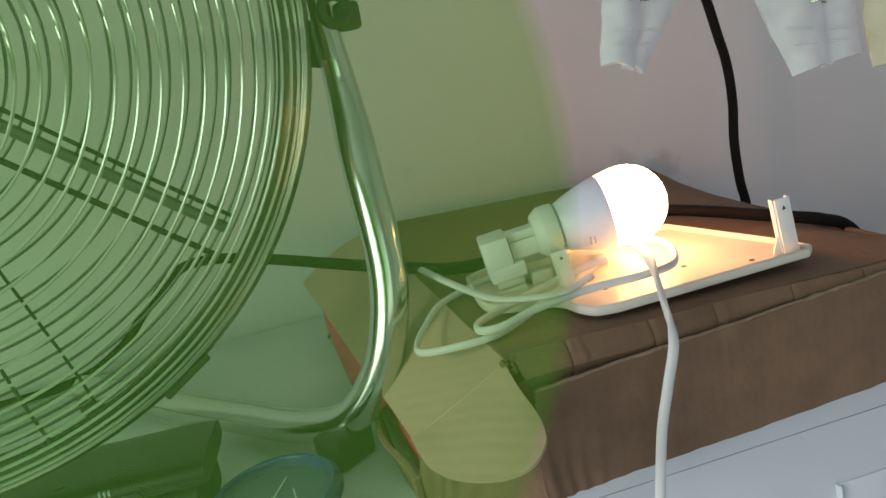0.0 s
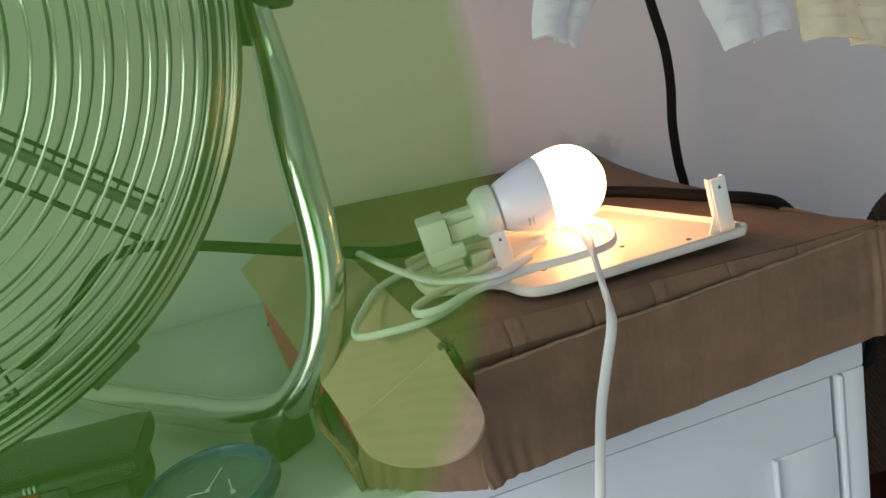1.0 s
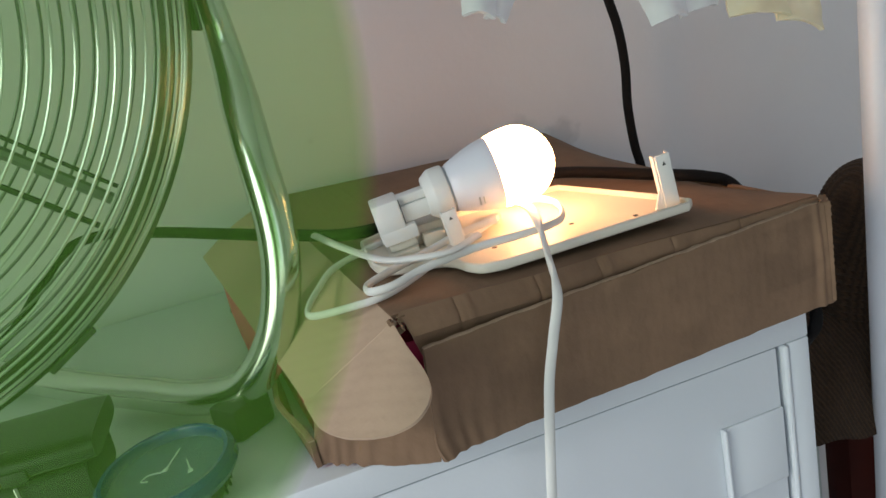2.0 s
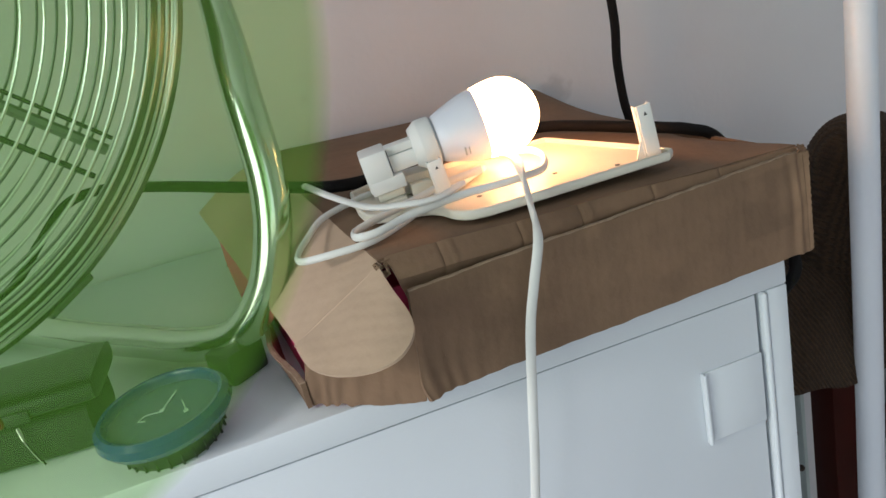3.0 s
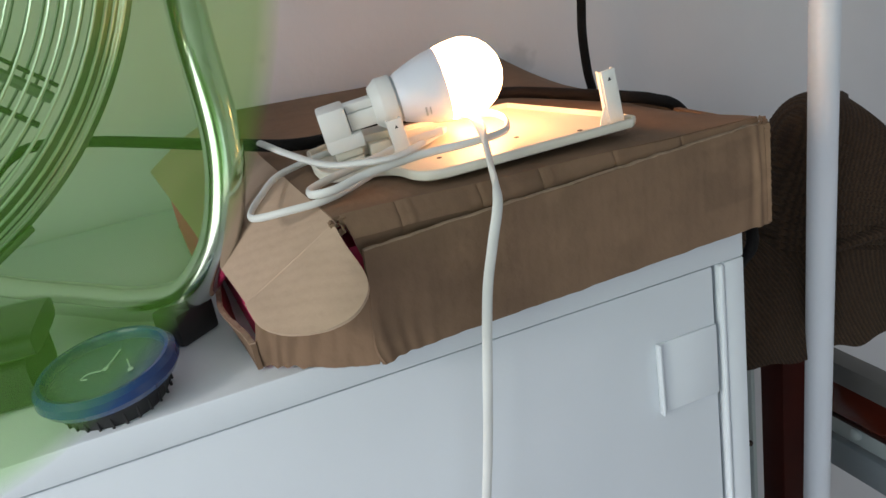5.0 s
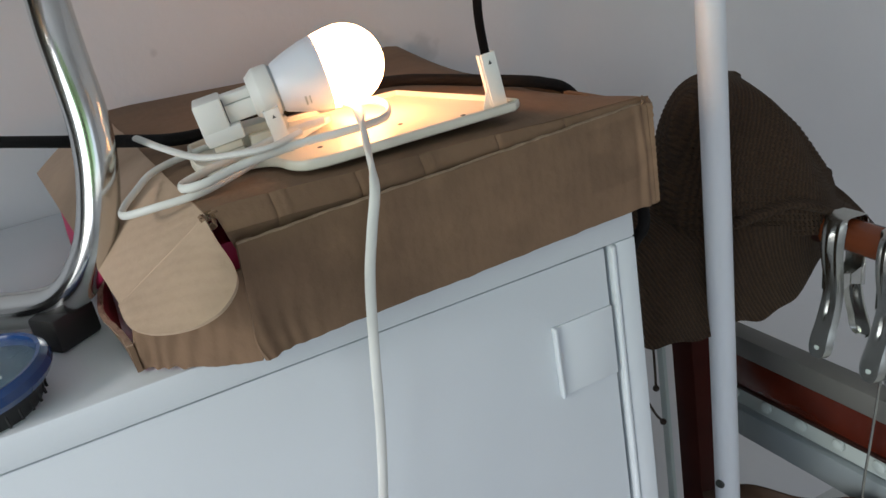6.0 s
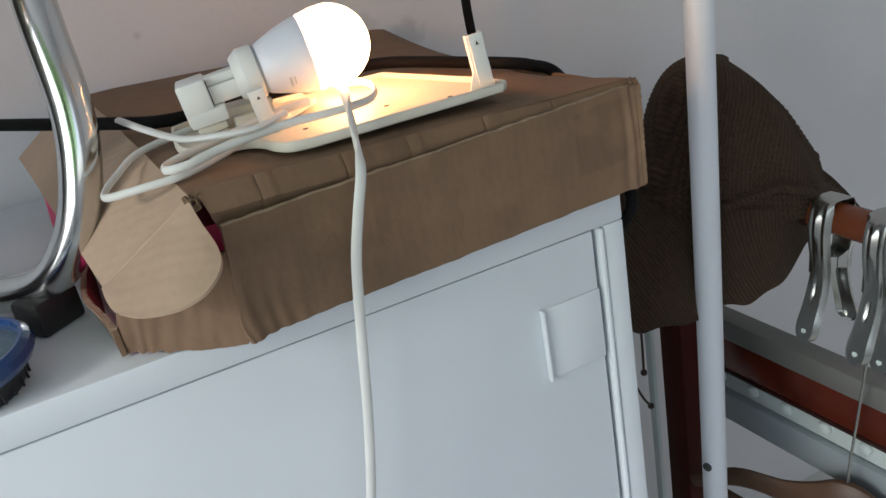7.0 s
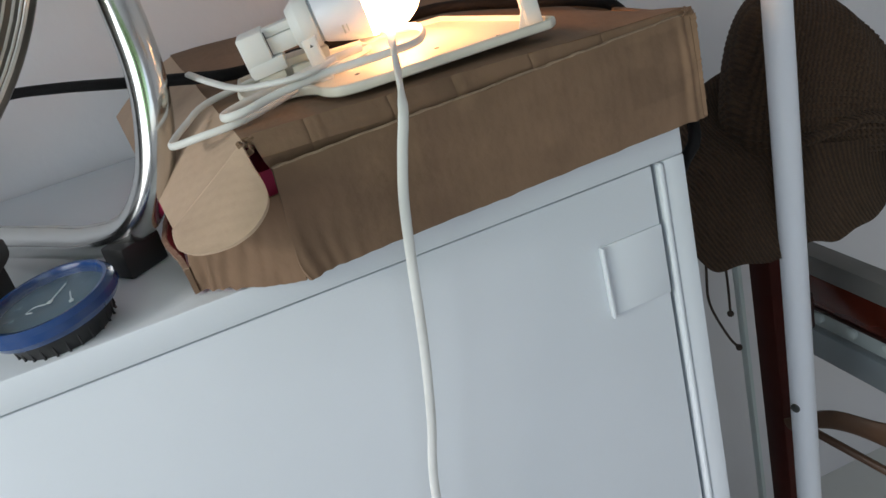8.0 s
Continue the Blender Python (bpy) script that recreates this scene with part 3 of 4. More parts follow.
low = [bm.verts.new((x, y, BOT + 0.001)) for x, y in ring]
high = [bm.verts.new((x + (0.002 if x < -0.3 else 0), y + (0.004 if y < 0.1 else 0), 1.150 if x < -0.35 else (1.150 if x > 0 and y > 0.1 else 1.168))) for x, y in ring]
bm.faces.new(low[::-1])
bm.faces.new(high)
for k in range(5):
    bm.faces.new((low[k], low[(k + 1) % 5], high[(k + 1) % 5], high[k]))
part("inner_lining", bm, PINK, carton, "deep pink printed inner lining", smooth=False)

# ---- bracket plate on the box ----
PZ = 1.2035
plate = thing("bracket_plate", (-0.15, 0.07, PZ), "white plastic mounting plate with rounded corner and two upright pegs", "bracket")


def plate_outline():
    """A wide plate whose front corner swings back into a narrower tongue under the plug."""
    swing = smooth_path([(-0.308, 0.085, 0), (-0.307, 0.064, 0), (-0.300, 0.053, 0), (-0.284, 0.046, 0), (-0.266, 0.041, 0), (-0.256, 0.030, 0), (-0.251, 0.013, 0), (-0.243, 0.001, 0), (-0.228, -0.003, 0)], 5)
    return [(-0.066, 0.008), (-0.060, 0.014), (-0.070, 0.048), (-0.110, 0.150), (-0.285, 0.150), (-0.302, 0.140)] + [(p.x, p.y) for p in swing]


def tilt_z(x):
    return PZ - 0.062 * (x + 0.18) * 0.4


bm = bmesh.new()
pts = plate_outline()
lo = [bm.verts.new((x, y, tilt_z(x))) for x, y in pts]
hi = [bm.verts.new((x, y, tilt_z(x) + 0.003)) for x, y in pts]
bm.faces.new(lo[::-1])
bm.faces.new(hi)
for k in range(len(pts)):
    bm.faces.new((lo[k], lo[(k + 1) % len(pts)], hi[(k + 1) % len(pts)], hi[k]))
part("plate", bm, PLATE_PLASTIC, plate, smooth=False)
bm = bmesh.new()
pts = [Vector((x, y, tilt_z(x) + 0.0033)) for x, y in plate_outline()]
sweep(bm, pts, 0.0020, 0.0040, 8, closed=True)
part("raised_rim", bm, OLD_PLASTIC, plate)


def upright_peg(x, y, h, w, lean):
    base = Vector((x, y, tilt_z(x) + 0.002))
    m = Matrix.Translation(base) @ pose(0, 0, 0, 0, lean, -8)
    bm = bmesh.new()
    block(bm, -w / 2, w / 2, -0.001, 0.001, 0, h, 0.0006, m)
    for s in (-1, 1):
        block(bm, s * w / 2 - 0.0012, s * w / 2 + 0.0008, 0.0012, 0.008, 0, h * 0.985, 0.0006, m)
    web = [bm.verts.new(m @ Vector(p)) for p in ((-w / 2 - 0.009, 0.002, 0), (-w / 2, 0.002, 0), (-w / 2, 0.002, h * 0.45), (-w / 2 - 0.009, 0.004, 0), (-w / 2, 0.004, 0), (-w / 2, 0.004, h * 0.45))]
    for q in ((0, 1, 2), (5, 4, 3), (0, 3, 4, 1), (1, 4, 5, 2), (2, 5, 3, 0)):
        bm.faces.new([web[i] for i in q])
    p = part("peg", bm, WHITE_PLASTIC, plate)
    bm = bmesh.new()
    tri = [bm.verts.new(m @ Vector((x, y, z))) for y in (-0.0011, -0.0016) for x, z in ((-0.0014, h * 0.81), (0.0014, h * 0.81), (0.0, h * 0.88))]
    for q in ((0, 1, 2), (5, 4, 3), (0, 3, 4, 1), (1, 4, 5, 2), (2, 5, 3, 0)):
        bm.faces.new([tri[i] for i in q])
    part("print_mark", bm, MARK, p, smooth=False)
    return p


upright_peg(-0.074, 0.016, 0.046, 0.012, -6)
upright_peg(-0.241, 0.052, 0.036, 0.0105, -8)
for x, y in ((-0.105, 0.022), (-0.219, 0.040), (-0.150, 0.045)):
    part("screw_hole", lathe(bmesh.new(), (x, y, tilt_z(x) + 0.0031), (0, 0, 1), [(0, 0.0022), (0.0003, 0.0022), (0.0003, 0)], 12), MARK, plate)

bm = bmesh.new()
block(bm, -0.2655, -0.2250, 0.098, 0.122, tilt_z(-0.25) + 0.0031, 1.2250, 0.0015)
block(bm, -0.2600, -0.2420, 0.088, 0.0975, tilt_z(-0.25) + 0.0031, 1.2190, 0.0012)
part("terminal_block", bm, OLD_PLASTIC, plate, "beige plastic terminal block")
part("tongue_bar", block(bmesh.new(), 0.0, 0.056, -0.0045, 0.0045, 0.0, 0.0055, 0.0012, Matrix.Translation((-0.241, 0.066, tilt_z(-0.22) + 0.0035)) @ pose(0, 0, 0, 0, -4, 31)), WHITE_PLASTIC, plate)

# ---- plug adapter, socket and lit bulb ----
AX = Vector((0.072, -0.012, 0.0085)).normalized()
BC = Vector((-0.173, 0.084, 1.2555))
adapter = thing("socket_adapter", (-0.26, 0.11, 1.21), "white plug-in lamp socket with an angled block plug", "plug adapter")
lampa = thing("light_bulb", tuple(BC), "lit frosted LED bulb with a white plastic shell in a socket", "light bulb")
G = 0.0322
prof = [(G, 0.0)] + [(G * math.cos(a), G * math.sin(a)) for a in [radians(d) for d in range(8, 91, 6)]] + [(-0.006, 0.0319), (-0.014, 0.0308), (-0.0185, 0.0300)]
part("globe", lathe(bmesh.new(), BC, AX, prof, 48), BULB_GLOW, lampa, "glowing warm white diffuser dome")
shell = [(-0.0185, 0.0298), (-0.0195, 0.0302), (-0.028, 0.0288), (-0.038, 0.0262), (-0.048, 0.0228), (-0.055, 0.0202), (-0.0566, 0.0190), (-0.0566, 0.0)]
sh = part("shell", lathe(bmesh.new(), BC, AX, shell, 48), BULB_SHELL, lampa)
collar = [(-0.0585, 0.0), (-0.0585, 0.0185), (-0.059, 0.0205), (-0.061, 0.0212), (-0.0705, 0.0211), (-0.0715, 0.0207), (-0.0778, 0.0163), (-0.0785, 0.0155), (-0.0785, 0.0)]
part("collar", lathe(bmesh.new(), BC, AX, collar, 40), WHITE_PLASTIC, adapter)
# Thin grey ring added in place of the shadow line at the bulb's neck.
part("neck_shadow_ring", lathe(bmesh.new(), BC, AX, [(-0.0568, 0.0), (-0.0568, 0.0188), (-0.0584, 0.0188), (-0.0584, 0.0)], 40), INK_GREY, adapter)
side = AX.cross(Vector((0, 0, 1))).normalized()
upv = side.cross(AX)
frame_m = Matrix((side, AX, upv)).transposed().to_4x4()
frame_m.translation = BC
bm = bmesh.new()
block(bm, -0.0085, 0.0085, -0.110, -0.0775, -0.0125, 0.002, 0.0015, frame_m)
block(bm, -0.007, 0.007, -0.105, -0.0775, 0.0022, 0.0095, 0.0015, frame_m)
part("arm", bm, WHITE_PLASTIC, adapter)
bm = bmesh.new()
block(bm, -0.016, 0.015, -0.1235, -0.1010, -0.0225, 0.0105, 0.0020, frame_m, 2)
block(bm, -0.0162, 0.0152, -0.1225, -0.0930, -0.0245, -0.0128, 0.0012, frame_m)
part("plug_block", bm, WHITE_PLASTIC, adapter, "white stepped plug block")
part("plug_face", block(bmesh.new(), -0.0145, 0.0125, -0.1195, -0.0965, -0.0315, -0.0247, 0.0015, frame_m), OLD_PLASTIC, adapter)
part("socket_base", block(bmesh.new(), -0.014, 0.016, -0.1235, -0.0965, -0.0425, -0.0318, 0.0025, frame_m), OLD_PLASTIC, adapter)
part("gap_line", block(bmesh.new(), -0.0166, 0.010, -0.1165, -0.1045, -0.0252, -0.0243, 0, frame_m), MARK, adapter)
part("gap_line", block(bmesh.new(), 0.0040, 0.0093, -0.1012, -0.1002, -0.012, 0.0075, 0, frame_m), MARK, adapter)
pm = frame_m @ pose(0, 0, 0, 0, 28, 0)
bm = bmesh.new()
block(bm, 0.0262, 0.0266, -0.0400, -0.0385, -0.0040, 0.0045, 0, pm)
block(bm, 0.0270, 0.0274, -0.0365, -0.0355, -0.0030, 0.0045, 0, pm)
part("print_mark", bm, INK_GREY, lampa)

# ---- white cord ----
flex = thing("extension_cord", (-0.26, 0.05, 1.205), "coiled flat white two-core mains cord hanging over the box", "cord")
bm = bmesh.new()
sweep(bm, smooth_path([(-0.190, 0.125, 1.2155), (-0.184, 0.095, 1.2215), (-0.182, 0.070, 1.2270), (-0.184, 0.042, 1.2300), (-0.192, 0.010, 1.2285), (-0.203, -0.026, 1.2105), (-0.212, -0.052, 1.195), (-0.222, -0.055, 1.165),
    (-0.230, -0.052, 1.130), (-0.238, -0.050, 1.075), (-0.246, -0.046, 1.01), (-0.258, -0.044, 0.94), (-0.274, -0.040, 0.86), (-0.285, -0.035, 0.70), (-0.28, -0.03, 0.4), (-0.25, -0.08, 0.006), (-0.10, -0.15, 0.006)], 8), 0.0040, 0.0024, 12, flat=Vector((0.12, 1, 0.45)))
part("hanging_run", bm, CORD_WHITE, flex)
bm = bmesh.new()
sweep(bm, smooth_path([(-0.172, 0.086, 1.222), (-0.158, 0.078, 1.2225), (-0.156, 0.050, 1.2225), (-0.172, 0.015, 1.2225), (-0.201, 0.008, 1.2225), (-0.243, 0.010, 1.2225), (-0.285, 0.007, 1.220), (-0.312, 0.000, 1.217), (-0.327, 0.006, 1.2155),
    (-0.326, 0.022, 1.2145), (-0.311, 0.032, 1.2155), (-0.292, 0.040, 1.2165), (-0.262, 0.052, 1.218), (-0.235, 0.062, 1.220), (-0.205, 0.064, 1.2215)], 10), 0.0021, 0.0032, 12)
part("upper_loop", bm, CORD_WHITE, flex)
bm = bmesh.new()
sweep(bm, smooth_path([(-0.240, 0.062, 1.213), (-0.262, 0.046, 1.2115), (-0.286, 0.025, 1.2105), (-0.318, 0.006, 1.2095), (-0.348, 0.010, 1.2075), (-0.369, 0.028, 1.203), (-0.368, 0.050, 1.202), (-0.356, 0.072, 1.2055), (-0.337, 0.097, 1.2105), (-0.302, 0.120, 1.211), (-0.27, 0.13, 1.211)], 10), 0.0021, 0.0029, 12)
part("lower_loop", bm, CORD_WHITE, flex)
bm = bmesh.new()
sweep(bm, smooth_path([(-0.340, 0.138, 1.2305), (-0.327, 0.088, 1.2285), (-0.309, 0.034, 1.2270), (-0.287, 0.012, 1.2275), (-0.262, 0.006, 1.2270), (-0.236, 0.020, 1.2280)], 10), 0.0034, 0.0024, 12)
part("free_end", bm, CORD_WHITE, flex)

# ---- black cables ----
cable = thing("black_cable", (-0.2, 0.16, 1.21), "round black rubber cable lying across the box lid", "cable")
bm = bmesh.new()
sweep(bm, smooth_path([(-0.90, 0.490, 1.0945), (-0.74, 0.495, 1.0965), (-0.67, 0.492, 1.122), (-0.620, 0.480, 1.168), (-0.575, 0.450, 1.208), (-0.530, 0.406, 1.2235), (-0.47, 0.345, 1.2235), (-0.405, 0.262, 1.222), (-0.351, 0.203, 1.2185), (-0.295, 0.165, 1.214), (-0.20, 0.185, 1.2105), (-0.12, 0.205, 1.2075), (-0.083, 0.205, 1.2045), (-0.052, 0.180, 1.2005), (-0.026, 0.145, 1.1975),
    (-0.003, 0.118, 1.1945), (0.022, 0.112, 1.187), (0.048, 0.110, 1.172), (0.062, 0.085, 1.130), (0.062, 0.040, 1.085), (0.052, 0.016, 1.062), (0.042, 0.030, 1.03), (0.050, 0.12, 0.90), (0.055, 0.2, 0.5), (0.06, 0.22, 0.006)], 8), 0.0056, seg=12)
part("cable_run", bm, CORD_BLACK, cable)
drop = thing("hanging_cable", (0.09, 0.35, 0.0), "black cable hanging down in front of the wall", "cable")
bm = bmesh.new()
sweep(bm, smooth_path([(0.02, 0.40, Z1), (0.03, 0.38, 1.9), (0.048, 0.36, 1.52), (0.073, 0.35, 1.363), (0.084, 0.35, 1.311), (0.0865, 0.35, 1.265), (0.083, 0.35, 1.219), (0.085, 0.35, 1.171), (0.091, 0.35, 1.13), (0.10, 0.35, 1.0), (0.10, 0.36, 0.5), (0.11, 0.36, 0.006)], 8), 0.0056, seg=12)
part("cable_run", bm, CORD_BLACK, drop)

# ---- chromed floor fan standing on the cabinet ----
FC = Vector((-0.685, 0.064, 1.477))
th, ph = radians(-75.5), radians(-4.3)
FN = Vector((math.cos(ph) * math.cos(th), math.cos(ph) * math.sin(th), math.sin(ph)))
FU = Vector((-math.sin(th), math.cos(th), 0))
FV = FU.cross(FN) * -1
if FV.z < 0:
    FV = -FV
FR = 0.307
fan = thing("floor_fan", (-0.5, 0.2, TOP), "chromed wire-caged metal fan on a bent tube stand", "fan")


def circle(r, off, n=96):
    return [FC + FN * off + (FU * math.cos(2 * math.pi * k / n) + FV * math.sin(2 * math.pi * k / n)) * r for k in range(n)]


FLAT, STEP = 0.232, 0.0146


def cage_profile(s):
    """Radius and height of a cage: a flat face, then a round shoulder down to the band."""
    if s <= 0.7:
        return 0.03 + (FLAT - 0.03) * s / 0.7, 0.068 - 0.008 * (s / 0.7) ** 2
    a = (s - 0.7) / 0.3 * math.pi / 2
    return FLAT + (FR - 0.004 - FLAT) * math.sin(a), 0.014 + 0.046 * math.cos(a)


RING_AT = [0.7 * k / 14 for k in range(15)] + [0.7 + 0.3 * k / 10 for k in range(1, 11)]
bm = bmesh.new()
lathe(bm, FC - FN * 0.020, FN, [(0, FR - 0.004), (0, FR), (0.006, FR + 0.0025), (0.012, FR), (0.026, FR), (0.032, FR + 0.003), (0.038, FR + 0.001), (0.0415, FR - 0.004), (0.0445, FR - 0.012), (0.0495, FR - 0.022), (0.0535, FR - 0.029), (0.0515, FR - 0.030), (0.040, FR - 0.012), (0.030, FR - 0.006), (0, FR - 0.004)], 128)
part("rim_band", bm, BAND, fan, "dull grey steel clamp band")
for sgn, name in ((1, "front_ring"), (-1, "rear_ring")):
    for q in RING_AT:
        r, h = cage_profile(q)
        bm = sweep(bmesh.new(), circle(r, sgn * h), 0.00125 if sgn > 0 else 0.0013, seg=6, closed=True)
        part(name, bm, WIRE if sgn > 0 else SHADED_REAR_WIRE, fan)
for sgn, name, count, turn in ((1, "front_spoke", 3, -80), (-1, "rear_spoke", 3, -74)):
    for k in range(count):
        a = 2 * math.pi * k / count + radians(turn)
        d = FU * math.cos(a) + FV * math.sin(a)
        path = []
        for q in range(13):
            r, h = cage_profile(q / 12)
            path.append(FC + d * r + FN * sgn * (h - 0.003))
        part(name, sweep(bmesh.new(), path, 0.0014, seg=6), RIM, fan)
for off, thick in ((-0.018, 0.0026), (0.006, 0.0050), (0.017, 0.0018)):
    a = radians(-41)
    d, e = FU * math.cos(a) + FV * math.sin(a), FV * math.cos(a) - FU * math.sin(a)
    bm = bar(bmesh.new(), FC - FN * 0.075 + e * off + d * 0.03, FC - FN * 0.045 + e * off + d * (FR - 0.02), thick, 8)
    part("motor_bar", bm, SHADED_REAR_WIRE if thick > 0.004 else RIM, fan)
part("motor", lathe(bmesh.new(), FC, FN, [(-0.13, 0), (-0.13, 0.05), (-0.12, 0.06), (-0.05, 0.06), (-0.04, 0.05), (-0.04, 0.012), (0.03, 0.012), (0.03, 0)], 40), BLACK, fan)
part("badge", lathe(bmesh.new(), FC, FN, [(0.078, 0), (0.078, 0.045), (0.09, 0.042), (0.092, 0)], 40), RIM, fan)
PIV = FC + FU * (FR + 0.018)
TUBE = [PIV + Vector((-0.004, -0.004, 0.014)), (-0.368, 0.165, 1.40), (-0.370, 0.130, 1.32), (-0.371, 0.108, 1.25), (-0.382, 0.100, 1.20), (-0.401, 0.105, 1.158), (-0.432, 0.125, 1.124), (-0.475, 0.168, 1.112), (-0.515, 0.212, 1.1115), (-0.57, 0.272, 1.111), (-0.63, 0.345, 1.111), (-0.70, 0.42, 1.111)]
part("frame_tube", sweep(bmesh.new(), smooth_path(TUBE, 10), 0.0158, seg=24, taper=[0.5 + 0.5 * min(1.0, k / 16) for k in range(10 * len(TUBE))]), CHROME, fan, "bright chromed bent steel tube")
mirror = [Vector(p) for p in TUBE]
part("frame_tube", sweep(bmesh.new(), smooth_path([p - FU * 2 * (p - FC).dot(FU) for p in mirror], 10), 0.0128, seg=24), CHROME, fan)
bm = bmesh.new()
km = Matrix((FU, FN, FV)).transposed().to_4x4()
km.translation = PIV
block(bm, -0.020, 0.002, -0.013, 0.013, -0.012, 0.012, 0.003, km)
part("pivot_bracket", bm, RIM, fan)
bm = bmesh.new()
lathe(bm, PIV + FU * 0.008, FU, [(0, 0), (0, 0.014), (0.004, 0.016), (0.022, 0.016), (0.026, 0.013), (0.026, 0)], 20)
sweep(bm, [PIV + FU * (0.004 + 0.0105 * math.cos(q * math.pi / 12)) + FN * 0.016 + FV * (-0.026 + 0.0105 * math.sin(q * math.pi / 12)) for q in range(24)], 0.0042, seg=8, closed=True, flat=FN)
block(bm, 0.006, 0.026, 0.002, 0.016, -0.044, -0.022, 0.004, km)
part("tilt_knob", bm, BLACK, fan, "black plastic tilt knob")
part("clamp_clip", block(bmesh.new(), -0.019, -0.0155, -0.021, 0.021, -0.066, -0.030, 0.0015, km), RIM, fan)
fm = Matrix.Translation((-0.437, 0.125, TOP)) @ pose(0, 0, 0, 0, 0, 38)
part("rubber_foot", block(bmesh.new(), -0.022, 0.020, -0.016, 0.016, 0.0, 0.030, 0.004, fm), BLACK, fan, "black rubber foot block")
fm = Matrix.Translation((-0.68, 0.40, TOP)) @ pose(0, 0, 0, 0, 0, -52)
part("rubber_foot", block(bmesh.new(), -0.02, 0.02, -0.02, 0.02, 0.0, 0.020, 0.003, fm), BLACK, fan)
tm = FC + FU * FR * math.cos(radians(-61)) + FV * FR * math.sin(radians(-61))
bm = bmesh.new()
cm = Matrix((FU * math.sin(radians(61)) + FV * math.cos(radians(61)), FN, FU * math.cos(radians(-61)) + FV * math.sin(radians(-61)))).transposed().to_4x4()
cm.translation = tm
block(bm, -0.022, 0.022, -0.021, 0.021, -0.001, 0.0045, 0.0015, cm)
part("band_clamp", bm, RIM, fan)

# ---- round gauge ----
DC = Vector((-0.497, 0.045, TOP))
gauge = thing("thermometer", tuple(DC), "round blue plastic dial thermometer lying face up", "thermometer")
gt = Matrix.Translation(DC) @ pose(0, 0, 0, 3, -4, 0)
UP = (gt.to_3x3() @ Vector((0, 0, 1))).normalized()
part("base", lathe(bmesh.new(), DC, UP, [(0.0, 0.0), (0.0, 0.036), (0.004, 0.039), (0.020, 0.043), (0.020, 0.0)], 56), BLACK, gauge, "black ribbed base")
bm = bmesh.new()
lathe(bm, DC, UP, [(0.018, 0.044), (0.020, 0.0505), (0.025, 0.0535), (0.031, 0.0525), (0.035, 0.0485), (0.0345, 0.0455), (0.030, 0.0440), (0.018, 0.044)], 64)
part("bezel", bm, BLUE, gauge, "glossy blue bezel ring")
part("dial_face", lathe(bmesh.new(), DC, UP, [(0.0265, 0.0), (0.0265, 0.0438), (0.024, 0.0438), (0.024, 0.0)], 56), DIAL_FACE, gauge)
part("glass", lathe(bmesh.new(), DC, UP, [(0.0345, 0.0), (0.0338, 0.022), (0.0318, 0.0445), (0.0308, 0.0445), (0.0328, 0.022), (0.0335, 0.0)], 56), DIAL_GLASS, gauge)
for k in range(29):
    a = radians(-40 + k * 9.2)
    ln = 0.006 if k % 4 == 0 else 0.003
    m = gt @ pose(0, 0, 0, 0, 0, math.degrees(a))
    part("tick", block(bmesh.new(), 0.0405 - ln, 0.0405, -0.0003, 0.0003, 0.0266, 0.0269, 0, m), INK_FAINT, gauge, smooth=False)
for k in range(8):
    m = gt @ pose(0, 0, 0, 0, 0, -40 + k * 36.8)
    part("scale_mark", block(bmesh.new(), 0.029, 0.0325, -0.0022, 0.0022, 0.0266, 0.0269, 0, m), INK_FAINT, gauge, smooth=False)
for px, py, turn, ln in ((0.000, 0.004, 62, 0.024), (0.017, -0.010, 96, 0.017)):
    m = gt @ pose(px, py, 0.0272, 0, 0, turn)
    bm = bmesh.new()
    block(bm, -0.003, ln, -0.0005, 0.0005, 0, 0.0006, 0, m)
    block(bm, -0.0035, 0.0005, -0.002, 0.002, 0, 0.0009, 0.0004, m)
    part("pointer", bm, INK, gauge, smooth=False)
bm = bmesh.new()
sweep(bm, smooth_path([gt @ Vector(p) for p in ((-0.004, 0.002, 0.0275), (-0.013, 0.005, 0.0275), (-0.019, 0.0, 0.0275), (-0.014, -0.003, 0.0275))], 6), 0.0005, seg=6)
part("curved_scale", bm, INK, gauge)
for k in range(26):
    a = radians(k * 360 / 26)
    c = DC + UP * 0.010 + (gt.to_3x3() @ Vector((math.cos(a), math.sin(a), 0))) * 0.0398
    part("grip_rib", sweep(bmesh.new(), [c - UP * 0.008, c, c + UP * 0.006], 0.0012, seg=6), BLACK, gauge)

# ---- black tool case ----
pouch = thing("tool_case", (-0.62, 0.115, TOP), "black tool case with a rounded lid and a red panel", "case")
cm = Matrix.Translation((-0.556, 0.070, TOP)) @ pose(0, 0, 0, 0, 0, -7)


